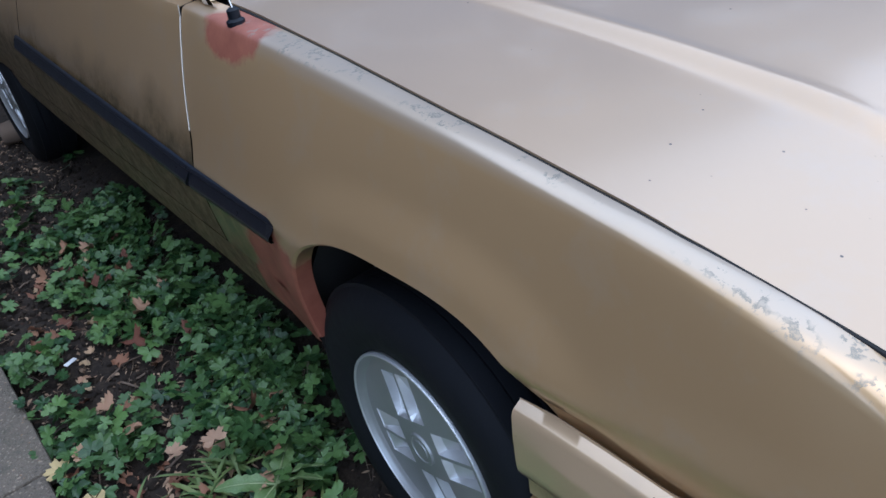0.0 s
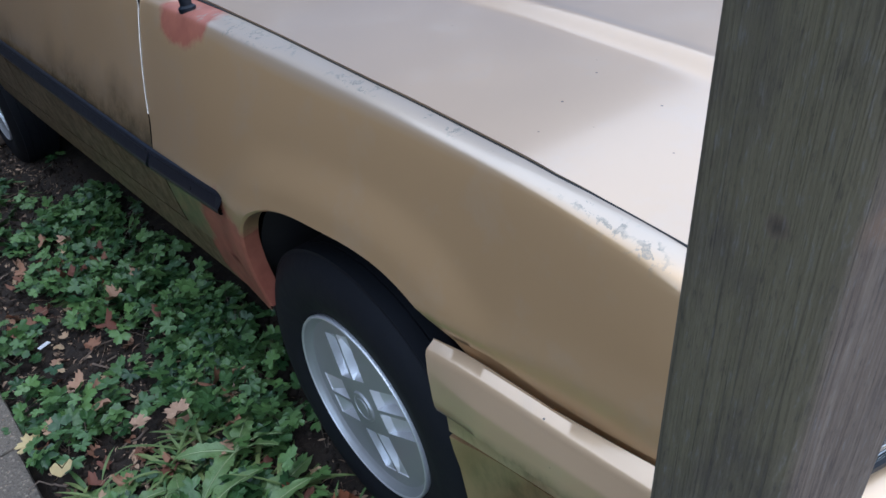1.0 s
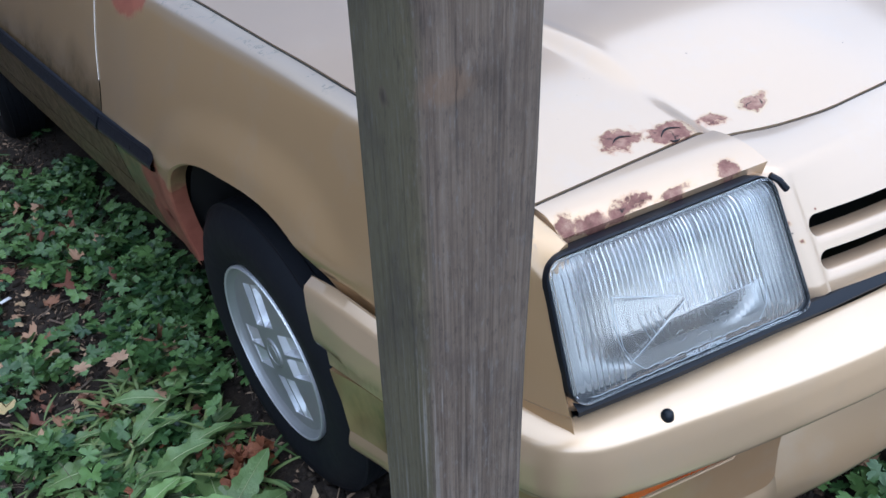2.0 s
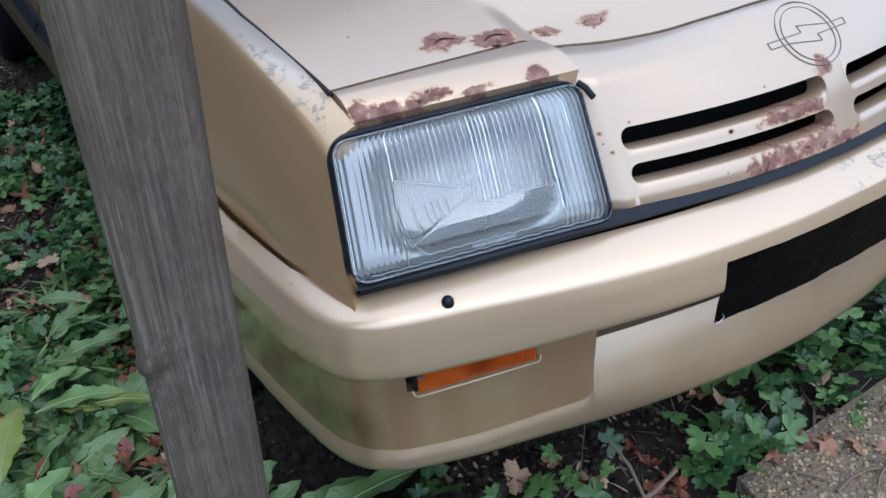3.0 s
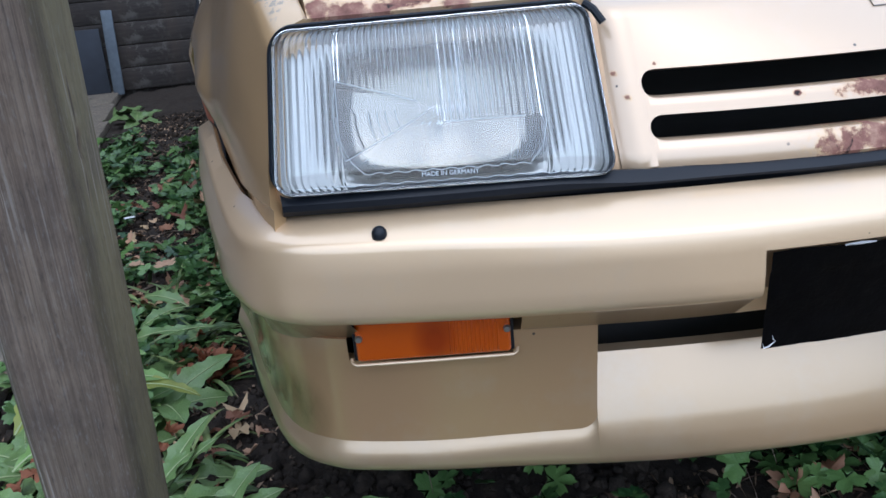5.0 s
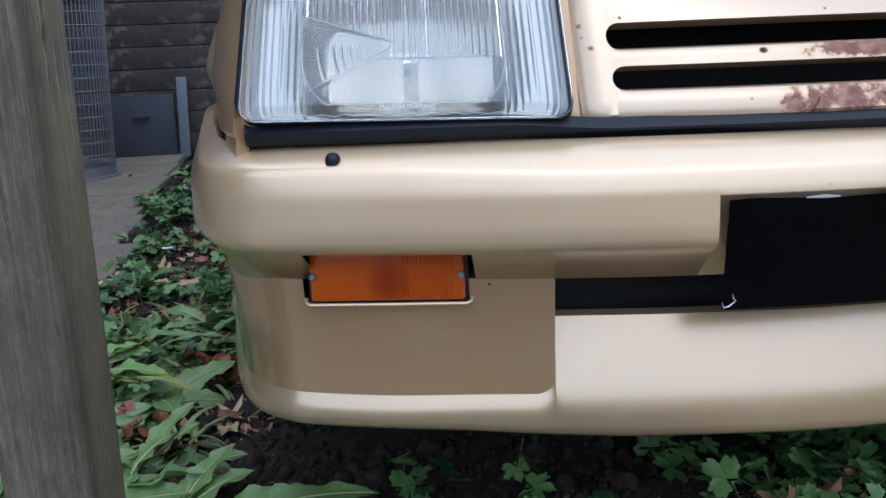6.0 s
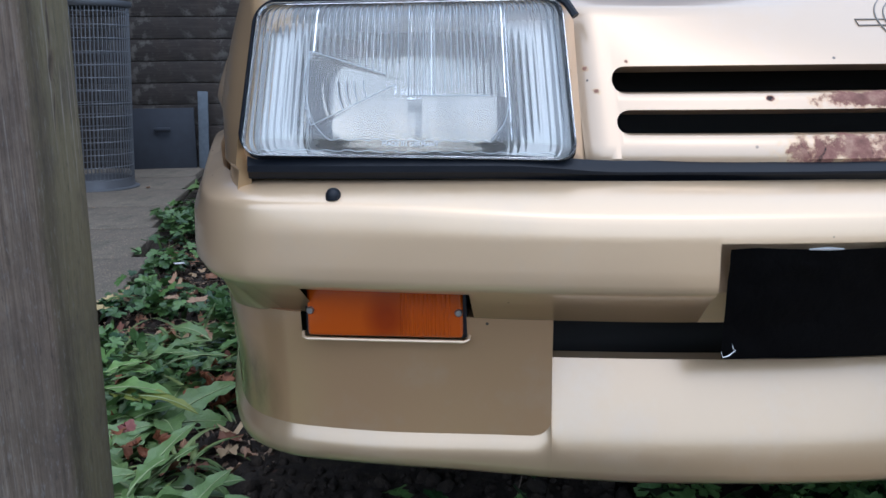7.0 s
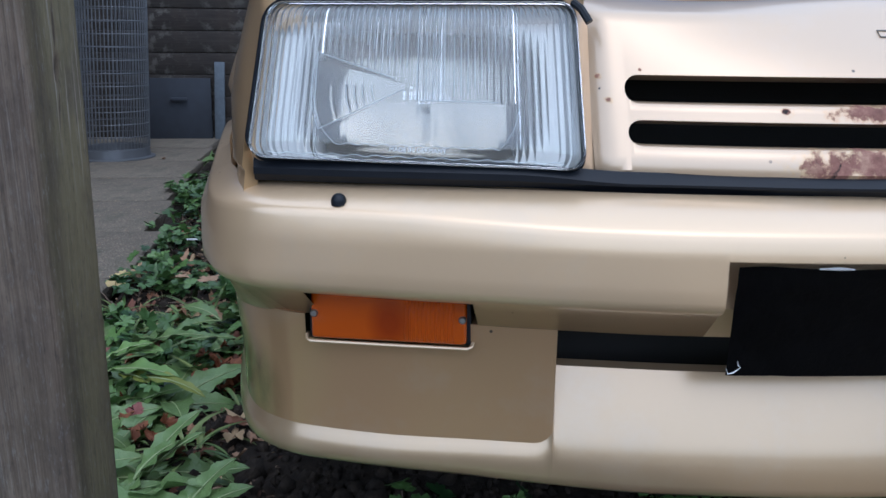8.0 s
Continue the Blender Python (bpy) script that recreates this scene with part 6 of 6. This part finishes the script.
dead = [dead_leaf(k) for k in range(8)]
spots = [(-1.27, 1.59), (-1.09, 2.57), (-1.07, 2.26), (-1.107, 2.264), (-1.10, 2.01), (-1.014, 2.17), (-0.99, 1.94), (-1.086, 1.43), (-0.987, 1.356), (-1.033, 1.32), (-1.124, 1.70), (-1.172, 1.465), (-1.13, 1.62), (-1.06, 1.74), (-0.85, 0.72), (-0.88, 0.66), (-0.82, 0.62),
         (-0.45, 0.06), (-0.42, -0.02), (-0.36, 0.03), (-0.52, 0.0), (-0.28, -0.08), (-0.22, 0.0), (-0.12, -0.06), (-0.05, -0.06), (-1.66, 4.1), (-0.55, 0.05), (-0.48, -0.08), (-1.15, 2.3), (-1.0, 2.4), (-1.12, 2.5)]
for k in range(130):
    spots.append((rng.uniform(-1.24, -0.82), rng.uniform(0.2, 2.7)) if k < 100 else (rng.uniform(-0.75, 0.3), rng.uniform(-0.4, 0.2)))
for k, (x, y) in enumerate(spots):
    ob = new("fallen_leaf", dead[k % 8])
    s = rng.uniform(0.55, 1.25)
    lift = 0.055 if cover(x, y) > 0.3 else 0.014
    hard = 0.02 if on_hard(x, y) else ground_z(x, y)
    ob.matrix_world = Matrix.Translation((x, y, hard + (0.006 if on_hard(x, y) else lift))) @ Euler((rng.gauss(0, 0.25), rng.gauss(0, 0.25), rng.uniform(0, 6.3))).to_matrix().to_4x4() @ Matrix.Scale(s, 4)
    tagged(ob, "dry curled fallen leaf lying on the bed", "leaf", "fallen leaves")


# two pale yellow leaves by the slabs
for k, (x, y, z, size) in enumerate(((-1.272, 1.607, 0.030, 0.036), (-1.247, 1.438, 0.062, 0.036), (-1.09, 1.40, 0.085, 0.030), (-1.0, 1.36, 0.085, 0.032))):
    v, f = lobed(5 if k != 1 else 3)
    v = v.copy()
    if k == 1:
        ang = np.arctan2(v[2:, 0], v[2:, 1] - 0.25)
        v[2:, 0], v[2:, 1] = 0.62 * np.sin(ang), 0.25 + 0.85 * np.cos(ang)
    v[:, 2] += 0.25 * v[:, 0] ** 2
    ob = new("fallen_leaf", gather([(v * size, f, Matrix())], "fallen_leaf", yellow_leaf if k < 2 else tan_leaf))
    ob.matrix_world = Matrix.Translation((x, y, z)) @ Euler((0.12, -0.1, 1.1 + 1.7 * k)).to_matrix().to_4x4()
    tagged(ob, "pale yellow fallen leaf at the slab edge" if k < 2 else "pinkish tan fallen leaf on the plants", "leaf", "fallen leaves")
# reddish and tan leaves caught among the docks
for k, (x, y) in enumerate(((-1.181, 0.729), (-1.191, 0.82), (-1.143, 0.882), (-1.031, 0.594), (-1.125, 0.544), (-1.05, 0.412), (-1.046, 0.957), (-1.154, 0.487), (-1.019, 0.62), (-0.988, 0.56))):
    r = random.Random(500 + k)
    v, f = lobed(5 if k % 2 else 3)
    v = v.copy()
    v[:, 0] *= r.uniform(0.6, 0.9)
    v[:, 2] += 0.6 * v[:, 0] ** 2 * r.uniform(-0.5, 1.1) + 0.2 * np.sin(v[:, 1] * 4 + k)
    ob = new("fallen_leaf", gather([(v * r.uniform(0.016, 0.028), f, Matrix())], "fallen_leaf", (red_leaf, orange_leaf)[k % 2]))
    ob.matrix_world = Matrix.Translation((x, y, ground_z(x, y) + r.uniform(0.075, 0.105))) @ Euler((r.gauss(0, 0.3), r.gauss(0, 0.3), r.uniform(0, 6.3))).to_matrix().to_4x4()
    tagged(ob, "fallen leaf turned red-brown among the docks", "leaf", "fallen leaves")
# a heap of crumpled orange leaves by the front wheel
for k in range(16):
    r = random.Random(300 + k)
    v, f = lobed(5 if k % 2 else 3)
    v = v.copy()
    v[:, 2] += 0.9 * v[:, 0] ** 2 * r.uniform(-0.8, 1.2) + 0.35 * np.sin(v[:, 1] * 5 + k)
    x, y = -0.895 + r.gauss(0, 0.030), 0.92 + r.gauss(0, 0.045)
    ob = new("fallen_leaf", gather([(v * r.uniform(0.02, 0.036), f, Matrix())], "fallen_leaf", orange_leaf))
    ob.matrix_world = Matrix.Translation((x, y, ground_z(x, y) + 0.012 + 0.0022 * k)) @ Euler((r.gauss(0, 0.6), r.gauss(0, 0.6), r.uniform(0, 6.3))).to_matrix().to_4x4()
    tagged(ob, "crumpled orange-brown fallen leaf by the wheel", "leaf", "fallen leaves")


litter = []
for k in range(5600):
    if k < 1300:
        x, y = rng.uniform(-0.80, 0.1), rng.uniform(-0.35, 0.28)
    else:
        x, y = rng.uniform(-1.30, -0.76), rng.uniform(0.1, 4.2)
    if on_hard(x, y):
        continue
    v, f = blade(rng.uniform(0.006, 0.026), rng.uniform(0.0012, 0.006), rng.uniform(0.3, 1.5), 3)
    litter.append((v, f, Matrix.Translation((x, y, ground_z(x, y) + 0.006)) @ Euler((rng.gauss(0, 0.4), rng.gauss(0, 0.4), rng.uniform(0, 6.3))).to_matrix().to_4x4()))
for k in range(520):
    x, y = (rng.uniform(-0.8, 0.05), rng.uniform(-0.35, 0.25)) if k % 2 else (rng.uniform(-1.28, -0.8), rng.uniform(0.2, 4.2))
    if on_hard(x, y):
        continue
    v, f = blade(rng.uniform(0.03, 0.09), rng.uniform(0.0006, 0.0014), rng.uniform(0.2, 1.3), 5)
    litter.append((v, f, Matrix.Translation((x, y, ground_z(x, y) + rng.uniform(0.006, 0.02))) @ Euler((rng.gauss(0.05, 0.25), rng.gauss(0, 0.6), rng.uniform(0, 6.3))).to_matrix().to_4x4()))
tagged(new("leaf_litter", gather(litter, "leaf_litter", litter_mat)), "scraps of brown dead leaves and straw on the soil", "litter", kind="stuff")


def rock(seed, squash=0.7):
    bm = bmesh.new()
    bmesh.ops.create_icosphere(bm, subdivisions=2, radius=1.0)
    for v in bm.verts:
        v.co *= 1 + 0.55 * noise.noise(v.co * 1.6 + Vector((seed * 3.1, 0, 0)))
        v.co.z *= squash
    return bm


def mesh_arrays(bm):
    bm.verts.ensure_lookup_table()
    return np.array([v.co[:] for v in bm.verts]), [tuple(v.index for v in f.verts) for f in bm.faces]


rocks = [mesh_arrays(rock(k)) for k in range(5)]
clods = []
for k in range(5400):
    if k < 2200:
        x, y = rng.uniform(-0.95, -0.15), rng.uniform(-0.45, 0.55)
    else:
        x, y = rng.uniform(-1.3, -0.65), rng.uniform(0.2, 4.2)
    if on_hard(x, y):
        continue
    s = rng.uniform(0.003, 0.010) * (1.9 if rng.random() < 0.1 else 1)
    if x < -0.6 and -0.1 < y < 0.95 and k % 6 == 0:
        s *= rng.uniform(1.3, 2.2)
    v, f = rocks[k % 5]
    clods.append((v * s, f, Matrix.Translation((x, y, ground_z(x, y) + s * 0.3)) @ Euler((rng.random() * 6, rng.random() * 6, rng.random() * 6)).to_matrix().to_4x4()))
tagged(new("soil_clods", gather(clods, "soil_clods", soil)), "crumbly dark soil clods on the bed", "soil", kind="stuff")
# pebbles showing in the worn face of the pavement
pebbles = []
small_rocks = []
for k in range(4):
    b = bmesh.new()
    bmesh.ops.create_icosphere(b, subdivisions=1, radius=1.0)
    for v in b.verts:
        v.co *= 1 + 0.3 * noise.noise(v.co * 1.3 + Vector((k * 3.7, 0, 0)))
        v.co.z *= 0.6
    small_rocks.append(mesh_arrays(b))
for k in range(5200):
    x, y = -0.23 + 0.95 * rng.random() ** 1.3, -0.05 - 0.75 * rng.random() ** 1.2
    if x < -0.18 - 0.10 * (-0.045 - y) or y > -0.06:
        continue
    s = rng.uniform(0.0016, 0.0048) * (1.6 if rng.random() < 0.06 else 1)
    v, f = small_rocks[k % 4]
    pebbles.append((v * s, f, Matrix.Translation((x, y, 0.0185 + 0.004 * noise.noise((x * 4, y * 4, 2)))) @ Euler((rng.gauss(0, 0.4), rng.gauss(0, 0.4), rng.random() * 6)).to_matrix().to_4x4()))
tagged(new("pavement_pebbles", gather(pebbles, "pavement_pebbles", pebble_mat)), "small tan and pale pebbles set in the pavement", "pebbles", kind="stuff")
# red-brown leaves under the bumper and among the docks
for k in range(62):
    r = random.Random(500 + k)
    v, f = lobed(5 if k % 2 else 3)
    v = v.copy()
    v[:, 2] += 0.9 * v[:, 0] ** 2 * r.uniform(-0.8, 1.2) + 0.3 * np.sin(v[:, 1] * 5 + k)
    x, y = (r.uniform(-0.64, -0.24), r.uniform(-0.10, 0.12)) if k < 30 else (r.uniform(-1.22, -0.92), r.uniform(0.05, 1.1))
    ob = new("fallen_leaf", gather([(v * r.uniform(0.012, 0.026), f, Matrix())], "fallen_leaf", orange_leaf))
    ob.matrix_world = Matrix.Translation((x, y, ground_z(x, y) + (0.012 if k < 30 else 0.04))) @ Euler((r.gauss(0, 0.5), r.gauss(0, 0.5), r.uniform(0, 6.3))).to_matrix().to_4x4()
    tagged(ob, "crumpled red-brown fallen leaf under the bumper" if k < 30 else "crumpled red-brown fallen leaf among the docks", "leaf", "fallen leaves")
for k, (x, y, s) in enumerate([(-0.47, -0.02, 0.028), (-0.78, 0.30, 0.022), (-0.60, -0.15, 0.016), (-0.40, -0.12, 0.014), (-0.86, 0.22, 0.016), (-0.33, -0.02, 0.012), (-0.15, 0.0, 0.015), (-0.25, -0.15, 0.013)]):
    b = rock(k + 9)
    bmesh.ops.transform(b, matrix=Matrix.Translation((x, y, ground_z(x, y) + s * 0.35)) @ Matrix.Scale(s, 4), verts=b.verts)
    thing("stone", b, stone_mat, "small brown stone lying in the soil", "stone", "stones in the bed")
for k in range(26):
    if k < 14:
        x, y, a, l = rng.uniform(-0.55, 0.05), rng.uniform(-0.25, 0.15), rng.uniform(0, 6.3), rng.uniform(0.05, 0.2)
    else:
        x, y, a, l = rng.uniform(-1.25, -0.9), rng.uniform(1.2, 2.7), rng.uniform(0, 6.3), rng.uniform(0.06, 0.2)
    pts = []
    for i in range(6):
        t = i / 5
        px, py = x + l * t * math.cos(a) + 0.012 * math.sin(t * 5 + k), y + l * t * math.sin(a) + 0.01 * math.cos(t * 4 + k)
        pts.append((px, py, max(ground_z(px, py), 0.018 if on_hard(px, py) else -1) + 0.006 + 0.02 * t * (1 - t)))
    thing("twig", tube(pts, [0.003 * (1 - 0.6 * i / 5) for i in range(6)], 5), twig_mat, "thin dry twig lying on the soil", "twig", "twigs in the bed")
twig = bmesh.new()
for pts, r in (([(-0.47, 0.02, 0.02), (-0.40, 0.005, 0.035), (-0.33, 0.0, 0.04), (-0.27, 0.01, 0.045)], 0.0035), ([(-0.35, 0.0, 0.04), (-0.335, 0.05, 0.06), (-0.33, 0.10, 0.07)], 0.003), ([(-0.34, 0.0, 0.038), (-0.335, -0.03, 0.02)], 0.002)):
    tube(pts, r, 6, twig)
thing("twig", twig, twig_mat, "forked dry twig lying under the bumper", "twig", "twigs in the bed")
thing("stick", tube([(-0.60, 0.06, 0.02), (-0.52, 0.05, 0.03), (-0.45, 0.045, 0.03)], [0.008, 0.009, 0.008], 8), plain("reddish_stick", (0.14, 0.055, 0.035), 0.8), "short reddish cut stick lying under the bumper", "stick")
thing("paper_scrap", box(0.035, 0.012, 0.003, pose(-1.144, 1.962, 0.055, 8, 5, 30), 0.001), white_scrap, "small white scrap of paper on the plants", "litter")
thing("log", tube([(-0.86, 3.95, 0.05), (-0.70, 3.92, 0.06), (-0.50, 3.86, 0.055)], [0.05, 0.055, 0.05], 12), twig_mat, "dark rough log lying by the rear wheel", "log")
